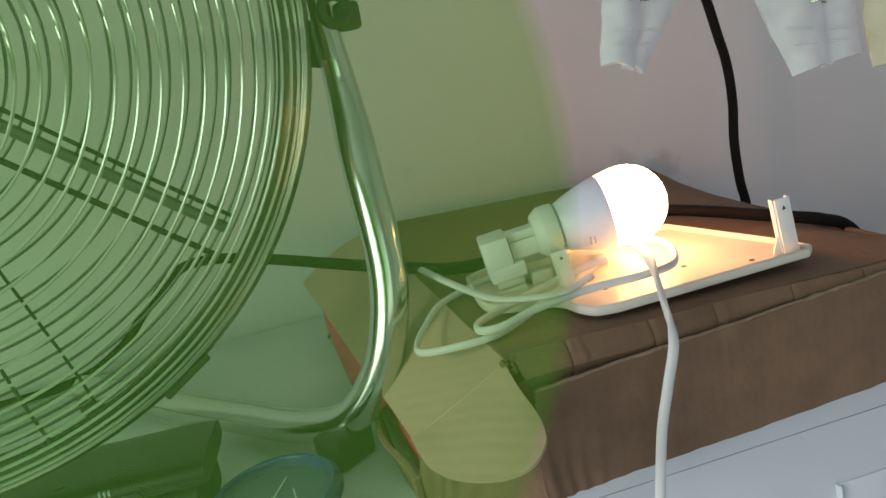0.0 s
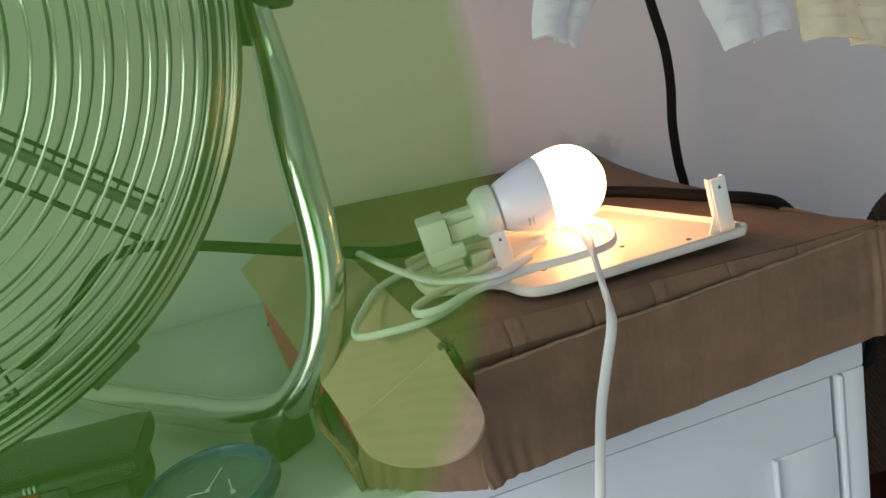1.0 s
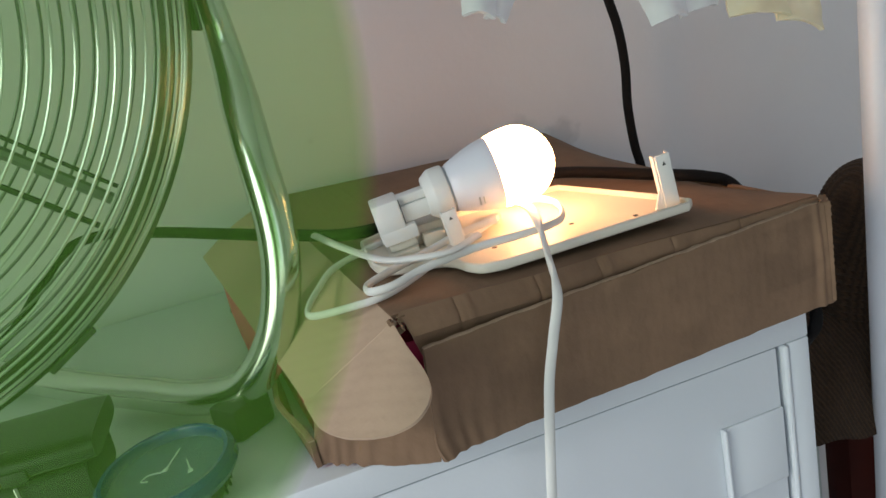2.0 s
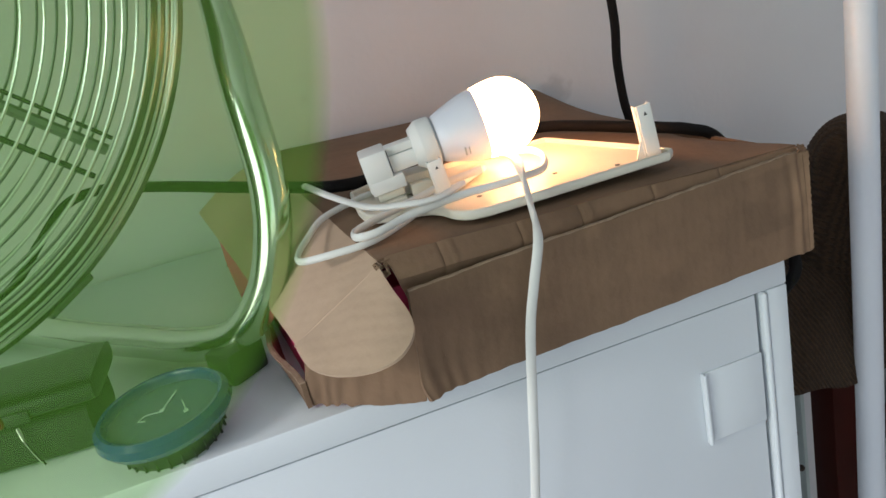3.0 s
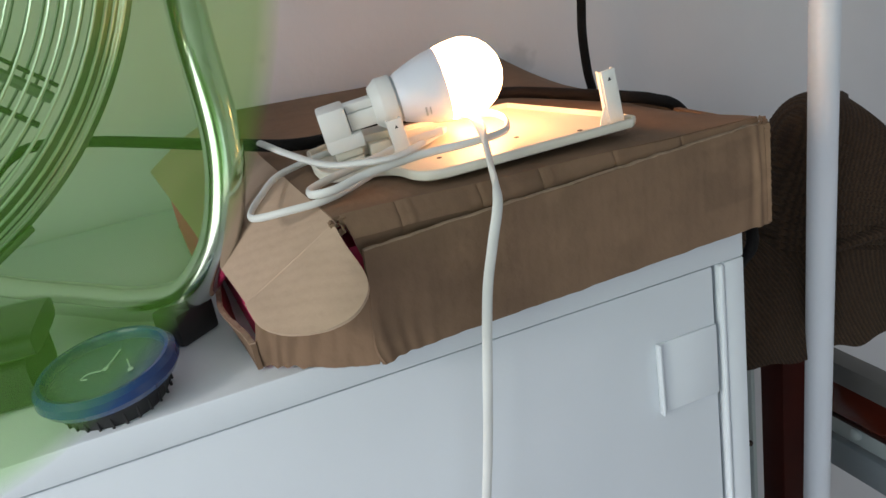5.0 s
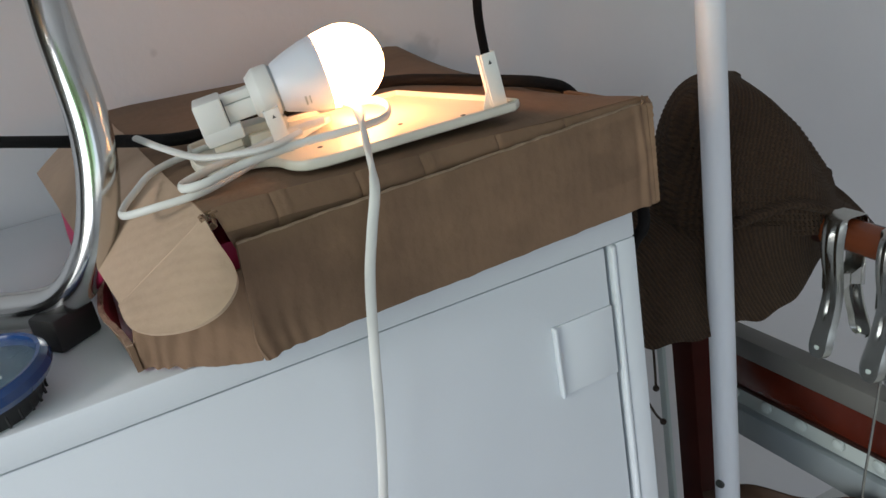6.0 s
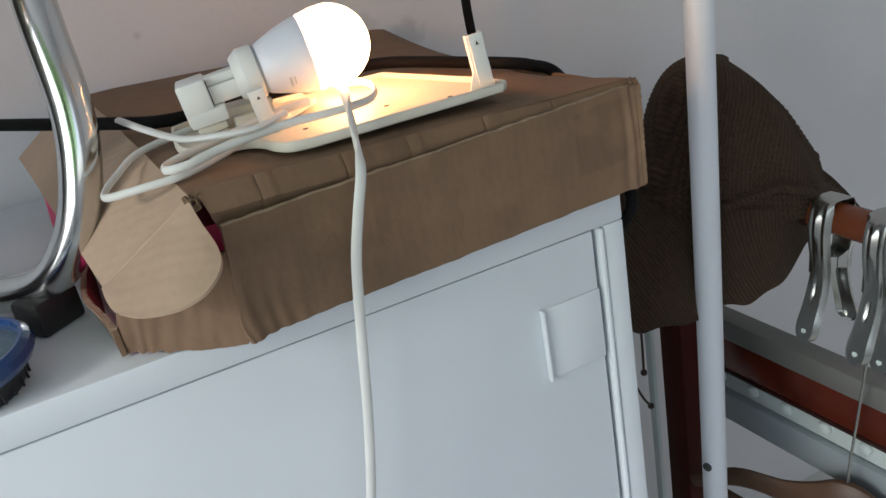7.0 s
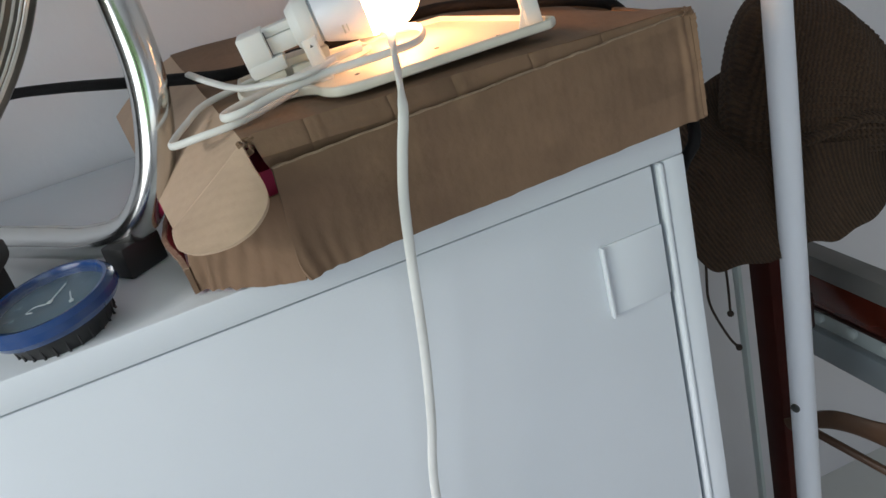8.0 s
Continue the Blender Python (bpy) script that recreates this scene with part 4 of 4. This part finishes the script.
def rounded_bar(x0, x1, y0, y1, z0, z1, power, seed, nx=18, na=32):
    """A bar with a soft squarish section, closed at both ends."""
    bm = bmesh.new()
    rings = []
    for i in range(nx + 1):
        u = i / nx
        pinch = 1 - 0.06 * (math.exp(-u / 0.04) + math.exp(-(1 - u) / 0.04))
        ring = []
        for j in range(na):
            t = 2 * math.pi * j / na
            c, q = math.cos(t), math.sin(t)
            y = (y0 + y1) / 2 + pinch * (y1 - y0) / 2 * math.copysign(abs(c) ** power, c)
            z = (z0 + z1) / 2 + pinch * (z1 - z0) / 2 * math.copysign(abs(q) ** power, q)
            ring.append(bm.verts.new(cm @ Vector((x0 + (x1 - x0) * u, y, z + 0.0008 * noise.noise((u * 9 + seed, y * 30, z * 30))))))
        rings.append(ring)
    for ra_, rb_ in zip(rings, rings[1:]):
        for j in range(na):
            bm.faces.new((ra_[j], ra_[(j + 1) % na], rb_[(j + 1) % na], rb_[j]))
    bm.faces.new(rings[0])
    bm.faces.new(rings[-1][::-1])
    return bm


part("body", rounded_bar(-0.200, 0.000, 0.002, 0.088, 0.0, 0.041, 0.35, 1.0), BLACK_CLOTH, pouch)
part("lid", rounded_bar(-0.200, 0.012, -0.004, 0.084, 0.0415, 0.0625, 0.5, 5.0), BLACK_GLOSS, pouch, "glossy black rounded lid")
part("red_panel", block(bmesh.new(), -0.160, -0.056, -0.0075, 0.002, 0.0425, 0.0540, 0.003, cm, 3), RED, pouch, "glossy red plastic panel")
part("latch", block(bmesh.new(), -0.0555, -0.036, -0.0065, 0.004, 0.0425, 0.0530, 0.002, cm), BLACK, pouch)
for k, (x0, x1, z) in enumerate(((-0.074, -0.050, 0.0715), (-0.112, -0.094, 0.0712))):
    part("trim_line", sweep(bmesh.new(), [cm @ Vector((x0 + (x1 - x0) * q / 4, 0.012, z - 0.0105 + 0.0004 * q)) for q in range(5)], 0.0007, seg=6), STEEL, pouch)
bm = bmesh.new()
for k in range(3):
    block(bm, -0.066 + k * 0.0035, -0.0645 + k * 0.0035, -0.0050, -0.0022, 0.0545, 0.0590, 0, cm)
part("label_bar", bm, INK_GREY, pouch, smooth=False)
bm = bmesh.new()
sweep(bm, smooth_path([cm @ Vector(p) for p in ((-0.050, 0.0005, 0.038), (-0.048, -0.002, 0.027), (-0.045, -0.003, 0.016), (-0.040, -0.004, 0.004))], 6), 0.0016, 0.0009, 8)
part("zip_pull", bm, STEEL, pouch)

# ---- white pole ----
pole = thing("garment_rack_pole", (0.213, 0.124, 0.0), "slim white metal upright pole of a garment rack", "pole")
part("upright", lathe(bmesh.new(), (0.213, 0.124, 0.0), (0.0165, 0.0, 1), [(0.012, 0), (0.012, 0.0154), (2.1, 0.0154), (2.103, 0.014), (2.103, 0)], 32), POLE_WHITE, pole)
part("foot", lathe(bmesh.new(), (0.213, 0.124, 0.0), (0, 0, 1), [(0, 0), (0, 0.02), (0.01, 0.021), (0.03, 0.018), (0.03, 0)], 24), BLACK, pole)
part("knob", lathe(bmesh.new(), (0.2085, 0.120, 0.615), (-1, -0.4, 0), [(0, 0), (0, 0.006), (0.002, 0.006), (0.003, 0.004), (0.003, 0)], 16), RIM, pole)

# ---- wooden stand with rails ----
stand = thing("wooden_stand", (0.31, 0.28, 0.0), "dark red wooden stand with a post and long side rails", "stand")
part("post", block(bmesh.new(), 0.291, 0.345, 0.262, 0.310, 0.0, 0.90, 0.004), WOOD_POST, stand)
rail_dir = Vector((0.02, -0.245, 0)).normalized()


def rail(name, z0, z1, x, w, mat, start=0.262, length=0.75, label=""):
    m = Matrix.Translation((x, start, 0)) @ pose(0, 0, 0, 0, 0, math.degrees(math.atan2(rail_dir.y, rail_dir.x)))
    return part(name, block(bmesh.new(), 0, length, -w / 2, w / 2, z0, z1, 0.003, m), mat, stand, label)


# Added dark strip: the shadow below the side rail, built as a part.
rail("rail_shadow_strip", 0.5940, 0.6005, 0.398, 0.027, WOOD_DARK, 0.36, label="dark strip standing in for the shadow below the rail")
rail("side_rail", 0.601, 0.6545, 0.398, 0.024, WOOD_RED, 0.36)
rail("rail_cap", 0.6555, 0.690, 0.400, 0.034, GREY_METAL, 0.36, label="grey metal cap strip")
rail("lower_rail", 0.500, 0.5495, 0.400, 0.016, BLUE_GREY, 0.36, label="blue-grey painted lower rail")
low = rail("stud_strip", 0.5505, 0.593, 0.406, 0.006, LIGHT_RAIL, 0.36, label="pale strip with round studs")
for k in range(6):
    c = Vector((0.404, 0.320, 0.572)) + rail_dir * (0.062 * k + 0.01)
    part("stud", lathe(bmesh.new(), c, (-1, -0.1, 0), [(0, 0), (0, 0.010), (0.004, 0.009), (0.006, 0.005), (0.006, 0)], 18), LIGHT_RAIL, low)

part("pale_strip", block(bmesh.new(), 0.262, 0.268, 0.292, 0.306, 0.0, 0.93, 0.001), LIGHT_RAIL, stand, "thin pale upright strip")
part("end_rail", block(bmesh.new(), 0.346, 0.366, 0.270, 0.300, 0.59, 0.65, 0.003), WOOD_DARK, stand)

# ---- round wooden rod, clips and hanger ----
rod = thing("clothes_rod", (0.37, 0.05, 0.9), "round polished red-brown wooden rod", "rod")
ra, rb = Vector((0.384, 0.235, 0.915)), Vector((0.432, -0.62, 0.905))
part("shaft", sweep(bmesh.new(), [ra, (ra + rb) / 2, rb], 0.020, seg=28), ROD_WOOD, rod)
part("sleeve", sweep(bmesh.new(), [ra, ra.lerp(rb, 0.07), ra.lerp(rb, 0.14)], 0.0208, seg=24), WOOD_DARK, rod, "dark end of the rod")
part("end_stop", lathe(bmesh.new(), ra, (ra - rb), [(0, 0), (0, 0.02), (0.012, 0.02), (0.012, 0)], 24), WOOD_DARK, rod)
part("bracket", block(bmesh.new(), 0.300, 0.405, 0.240, 0.2615, 0.87, 0.935, 0.003), WOOD_DARK, rod)


JAW = smooth_path([(0.000, 0, 0.0255), (0.012, 0, 0.0250), (0.0215, 0, 0.0205), (0.0265, 0, 0.008), (0.0285, 0, -0.012), (0.0265, 0, -0.034), (0.0225, 0, -0.056), (0.0235, 0, -0.078), (0.0300, 0, -0.104), (0.0395, 0, -0.130), (0.0440, 0, -0.152)], 4)


def spring_clip(y, swing):
    """A bent strip over the rod with a long leg on each side."""
    c = ra + (rb - ra) * ((ra.y - y) / (ra.y - rb.y))
    top = thing("metal_clip", (c.x, c.y, c.z), "stainless steel spring clothes clip gripping the wooden rod", "clip", "clips on the rod")
    m = Matrix.Translation(c) @ pose(0, 0, 0, 0, swing, 3.2)
    n = len(JAW) - 1
    for s in (-1, 1):
        def jaw(u, v, s=s):
            q = u * n
            k = min(int(q), n - 1)
            p = JAW[k].lerp(JAW[k + 1], q - k)
            e = 2 * v - 1
            w = 0.0150 - 0.0022 * math.exp(-((u - 0.62) / 0.12) ** 2) + 0.0012 * math.exp(-((u - 0.92) / 0.05) ** 2)
            if u > 0.95:
                w *= math.sqrt(max(0.05, 1 - ((u - 0.95) / 0.056) ** 2))
            lip = 0.0065 * max(0.0, abs(e) - 0.72) / 0.28 * min(1.0, max(0.0, (u - 0.14) * 9))
            rib = 0.0022 * math.exp(-(e / 0.16) ** 2) * (math.exp(-((u - 0.36) / 0.09) ** 4) - math.exp(-((u - 0.74) / 0.05) ** 4))
            groove = 0.0012 * math.exp(-((abs(e) - 0.42) / 0.12) ** 2) * math.exp(-((u - 0.40) / 0.16) ** 4)
            return m @ Vector((s * (p.x - lip + rib - groove), e * w, p.z))
        j = part("jaw", sheet(jaw, 60, 20, 0.0010), STEEL, top)
        at = m @ Vector((s * 0.0415, 0, -0.139))
        part("hole", lathe(bmesh.new(), at, m.to_3x3() @ Vector((s, 0, 0.35)), [(0.0002, 0), (0.0002, 0.0034), (0.0014, 0.0034), (0.0014, 0)], 16), LIGHT_RAIL, j)
        for e in (-1, 1):
            part("pivot_ear", sheet(lambda u, v, s=s, e=e: m @ Vector((s * (0.0225 - 0.0235 * u), e * (0.0115 - 0.001 * u), -0.056 + 0.028 * (v - 0.5) * (1 - 0.55 * u))), 6, 6, 0.001), STEEL, j)
    bm = bmesh.new()
    sweep(bm, [m @ Vector((0.0065 * math.cos(q * 0.6), -0.010 + 0.020 * q / 48, -0.056 + 0.0065 * math.sin(q * 0.6))) for q in range(49)], 0.0011, seg=6)
    part("spring", bm, STEEL, top)
    return top


spring_clip(0.093, 3)
spring_clip(0.020, 4)
spring_clip(-0.006, 1)
hanger = thing("coat_hanger", (0.376, 0.048, 0.58), "varnished wooden coat hanger with a wire hook", "hanger")
hm = Matrix.Translation((0.378, 0.050, 0.477)) @ pose(0, 0, 0, 0, 0, -66)
bm = bmesh.new()
yoke = smooth_path([(-0.22, 0, -0.016), (-0.15, 0, 0.020), (-0.08, 0, 0.022), (-0.03, 0, 0.022), (0, 0, 0.024), (0.03, 0, 0.020), (0.08, 0, 0.014), (0.16, 0, 0.000), (0.22, 0, -0.034)], 8)
sweep(bm, [hm @ p for p in yoke], 0.0065, 0.0165, 14, taper=[0.55 + 0.45 * min(1.0, (0.225 - abs(p.x)) / 0.08) + 1.8 * math.exp(-(p.x / 0.055) ** 2) for p in yoke])
part("shoulder_bar", bm, WOOD_HANGER, hanger)
bm = bmesh.new()
bar(bm, hm @ Vector((-0.19, 0, -0.01)), hm @ Vector((0.19, 0, -0.12)), 0.006)
part("lower_bar", bm, WOOD_HANGER, hanger)
bm = bmesh.new()
sweep(bm, [hm @ p for p in smooth_path([(0, 0, 0.045), (0.002, 0, 0.10), (0.008, 0, 0.16), (0.024, -0.004, 0.320), (0.032, -0.010, 0.430), (0.036, 0.012, 0.448), (0.042, 0.036, 0.440), (0.042, 0.042, 0.413)], 8)], 0.0018, seg=8)
part("hook", bm, STEEL, hanger, "thin steel hook")

# ---- knitted hat ----
hat = thing("knitted_hat", (0.31, 0.2, 0.93), "dark brown knitted sun hat with a wide floppy brim", "hat")
HC = Vector((0.3451, 0.215, 0.9183))


def crown(u, v):
    a, e = 2 * math.pi * u, math.pi / 2 * v
    k = math.cos(e) ** 0.62 if v < 1 else 0.0
    kx = math.cos(e) ** (0.62 + 1.34 * (0.5 + 0.5 * math.cos(a)) ** 2) if v < 1 else 0.0
    x = 0.1179 * math.cos(a) * kx + 0.0105 * math.sin(e)
    y = 0.100 * math.sin(a) * k
    z = 0.1636 * math.sin(e) ** 1.05 - 0.010 * math.exp(-((a - 5.3) / 0.5) ** 2) * math.sin(2 * e)
    fold = 0.009 * math.sin(3 * a + 1.0) * k + 0.005 * math.sin(5 * a) * k * v - 0.002 * math.exp(-((a - 5.35) / 0.22) ** 2) * k
    z += 0.013 * math.exp(-((v - 0.70) / 0.16) ** 2) * max(0.0, math.cos(a + 0.25))
    d = a - (6.0 - 1.1 * v)
    ridge = 0.011 * math.exp(-(d / 0.14) ** 2) - 0.008 * math.exp(-((d - 0.30) / 0.15) ** 2)
    knit = 0.0011 * math.sin(2 * math.pi * 34 * v + 1.2 * math.sin(2 * a)) * min(1.0, 4 * (1 - v)) + 0.0005 * noise.noise((a * 30, v * 60, 1))
    x += (ridge * math.sin(math.pi * min(1.0, v * 1.1)) + knit) * math.cos(a)
    y += (ridge * math.sin(math.pi * min(1.0, v * 1.1)) + knit) * math.sin(a)
    return HC + Vector((x + fold - 0.006 * v, y + fold, z * (1 - 0.21 * math.cos(a) * k) - 0.02 * math.cos(a)))


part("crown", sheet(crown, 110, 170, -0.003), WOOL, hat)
part("crown_seam", sweep(bmesh.new(), smooth_path([HC + (crown(u, v) - HC) * 1.03 for u, v in ((0.60, 0.05), (0.64, 0.08), (0.68, 0.12), (0.72, 0.16), (0.77, 0.16), (0.81, 0.14), (0.85, 0.10))], 8), 0.0110, 0.0065, 10), WOOL, hat)
RIMPTS = [(0.505, 0.250, 0.922), (0.595, 0.215, 0.812), (0.45, 0.16, 0.87), (0.372, 0.135, 0.844), (0.312, 0.125, 0.825), (0.26, 0.127, 0.83), (0.185, 0.13, 0.833), (0.129, 0.14, 0.844), (0.118, 0.200, 0.900), (0.190, 0.300, 0.960), (0.330, 0.335, 0.985)]
outer = smooth_path(RIMPTS + [RIMPTS[0]], 8)


def brim(u, v):
    q = u * (len(outer) - 1)
    k = min(int(q), len(outer) - 2)
    o = outer[k].lerp(outer[k + 1], q - k)
    d = Vector((o.x - HC.x, o.y - HC.y, 0)).normalized()
    a = math.atan2(d.y / 0.100, d.x / 0.121)
    i = HC + Vector((0.112 * math.cos(a), 0.092 * math.sin(a), 0.016 - 0.02 * math.cos(a)))
    p = i.lerp(o, v)
    p.z += 0.014 * math.sin(math.pi * v) + 0.004 * math.sin(18 * u * math.pi) * v + 0.0009 * math.sin(2 * math.pi * 22 * v) + 0.0006 * noise.noise((u * 160, v * 50, 3))
    return p


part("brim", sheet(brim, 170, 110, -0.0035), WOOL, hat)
bm = bmesh.new()
bmesh.ops.create_icosphere(bm, subdivisions=2, radius=0.0085, matrix=Matrix.Translation((0.4815, 0.205, 0.936)))
part("button", bm, WOOL, hat)
for pts in (((0.190, 0.24, 0.86), (0.188, 0.25, 0.769), (0.187, 0.25, 0.717), (0.209, 0.25, 0.655), (0.223, 0.25, 0.631)), ((0.212, 0.25, 0.86), (0.217, 0.25, 0.757), (0.216, 0.25, 0.690))):
    s = part("tie_string", sweep(bmesh.new(), smooth_path(pts, 8), 0.0018, seg=8), STRING, hat)
    bm = bmesh.new()
    bmesh.ops.create_icosphere(bm, subdivisions=2, radius=0.0048, matrix=Matrix.Translation(pts[-1]))
    part("knot", bm, STRING, s)

# ---- clear pegs on a drying hanger ----
dryer = thing("drying_hanger", (-0.17, -0.15, 1.50), "thin wire drying hanger bar carrying plastic pegs", "hanger")
bm = bmesh.new()
sweep(bm, smooth_path([(-0.34, -0.165, 1.475), (-0.2, -0.152, 1.475), (-0.05, -0.145, 1.475), (0.05, -0.14, 1.475)], 6), 0.003, seg=8)
part("wire_bar", bm, STEEL, dryer)
for x in (-0.2, 0.0):
    part("cord", bar(bmesh.new(), (x, -0.15, 1.475), (-0.1, -0.15, Z1), 0.0012), STEEL, dryer)


def clear_peg(leaves, hook_at, mat, label):
    """Two broad bowed leaves that cross at a spring, hung by a wire hook; a leaf is depth, foot and shoulder as (x, z)."""
    y0, fl, fr, sr, sl = leaves[0]
    top = thing("clothes_peg", (fl[0], y0, fl[1]), label, "clothes peg", "pegs on the hanger")
    for k, (y, fl, fr, sr, sl) in enumerate(leaves):
        fl, fr, sr, sl = (Vector((p[0], y, p[1])) for p in (fl, fr, sr, sl))

        def leaf(u, v):
            w = 2.7 * u
            left, right = fl.lerp(sl, w), fr.lerp(sr, w)
            if w > 1.6:
                left, right = fl.lerp(sl, 1.6) + Vector((0, 0, 0.018 * (w - 1.6))), fr.lerp(sr, 1.6) + Vector((0, 0, 0.018 * (w - 1.6)))
            p = left.lerp(right, v)
            p.y += 0.004 * math.sin(math.pi * u) - 0.0035 * math.cos(math.pi * (v - 0.5)) + 0.0022 * noise.noise((p.x * 90, p.z * 110, k + 0.5))
            p.z += 0.0025 * math.sin(math.pi * v) * (1 - u) ** 6
            return p

        le = part("leaf", sheet(leaf, 28, 14, 0.0026), mat, top)
        for v in (0.06, 0.94):
            part("edge_rib", sweep(bmesh.new(), [leaf(q / 10, v) + Vector((0, -0.0012, 0)) for q in range(1, 11)], 0.0014, seg=8), mat, le)
        part("tooth_bar", sweep(bmesh.new(), [leaf(0.07, 0.12 + 0.76 * q / 6) + Vector((0, -0.001, 0)) for q in range(7)], 0.0016, seg=8), mat, le)
        for q in (0.22, 0.34):
            part("grip_bump", sweep(bmesh.new(), [leaf(q, 0.25 + 0.5 * i / 6) + Vector((0, -0.001, 0)) for i in range(7)], 0.0022, 0.0015, seg=8), mat, le)
    hx, hz = hook_at
    part("spring", sweep(bmesh.new(), [Vector((hx + 0.005 * math.cos(q * 0.7), y0 + 0.006 * math.sin(q * 0.7), hz - 0.02 + 0.0004 * q)) for q in range(22)], 0.0007, seg=6), STEEL, top)
    part("hook", sweep(bmesh.new(), smooth_path([(hx, y0, hz - 0.01), (hx, y0, 1.466), (hx, y0 + 0.006, 1.479), (hx, y0 + 0.014, 1.478), (hx, y0 + 0.016, 1.468)], 6), 0.0008, seg=6), STEEL, top)


clear_peg(((-0.162, (-0.279, 1.394), (-0.266, 1.390), (-0.260, 1.409), (-0.275, 1.412)), (-0.155, (-0.266, 1.390), (-0.259, 1.387), (-0.243, 1.406), (-0.258, 1.409))), (-0.257, 1.44), PEG_CLEAR, "clear plastic clothes peg hanging from the hanger bar")
clear_peg(((-0.156, (-0.177, 1.368), (-0.157, 1.368), (-0.157, 1.389), (-0.187, 1.395)), (-0.150, (-0.157, 1.367), (-0.134, 1.369), (-0.134, 1.385), (-0.158, 1.389))), (-0.160, 1.42), PEG_CLEAR, "wide clear plastic clothes peg hanging from the hanger bar")
clear_peg(((-0.150, (-0.126, 1.361), (-0.089, 1.354), (-0.094, 1.377), (-0.126, 1.383)), (-0.144, (-0.092, 1.352), (-0.062, 1.340), (-0.063, 1.371), (-0.093, 1.376))), (-0.094, 1.41), PEG_AMBER, "amber tinted plastic clothes peg hanging from the hanger bar")

# ---- small fan with green blades near the camera ----
GC = Vector((-0.381 - 0.208, -0.330, 1.410))
view = Vector((0.20, 0.93, -0.27)).normalized()
green = thing("stand_fan", (GC.x, GC.y, 0.0), "small stand fan with thin green translucent blades", "fan")
gm = Matrix.Translation(GC) @ view.to_track_quat("Z", "Y").to_matrix().to_4x4()
for k, mid in enumerate((60, 180, 300)):
    def petal(u, v):
        a = radians(59.7) * (2 * u - 1)
        tip = PETAL * (1 - 2 * CURL * (1 - math.cos(a)))
        r = 0.016 + (tip - 0.016) * v
        return Vector((r * math.cos(a), r * math.sin(a), 0.006 * (2 * u - 1)))
    b = part("blade", sheet(petal, 40, 14, 0.0006), BLADE, None, "green translucent plastic blade")
    b.parent = green
    b.matrix_parent_inverse = Matrix.Translation(-Vector(green.location))
    b.matrix_basis = gm @ pose(0, 0, 0, 0, 0, mid)
part("hub", lathe(bmesh.new(), GC, -view, [(-0.03, 0), (-0.03, 0.014), (0.008, 0.014), (0.012, 0.01), (0.012, 0)], 28), RIM, green)
part("motor", lathe(bmesh.new(), GC + view * 0.03, view, [(0, 0), (0, 0.035), (0.06, 0.032), (0.07, 0.02), (0.07, 0)], 28), BLACK, green)
sp = GC + view * 0.06 + Vector((-0.20, -0.02, 0))
part("arm", bar(bmesh.new(), GC + view * 0.06, sp, 0.009), RIM, green)
part("stand_pole", bar(bmesh.new(), (sp.x, sp.y, 0.02), sp, 0.010), RIM, green)
part("base", lathe(bmesh.new(), (sp.x, sp.y, 0), (0, 0, 1), [(0, 0), (0, 0.14), (0.012, 0.138), (0.022, 0.03), (0.022, 0)], 40), RIM, green)
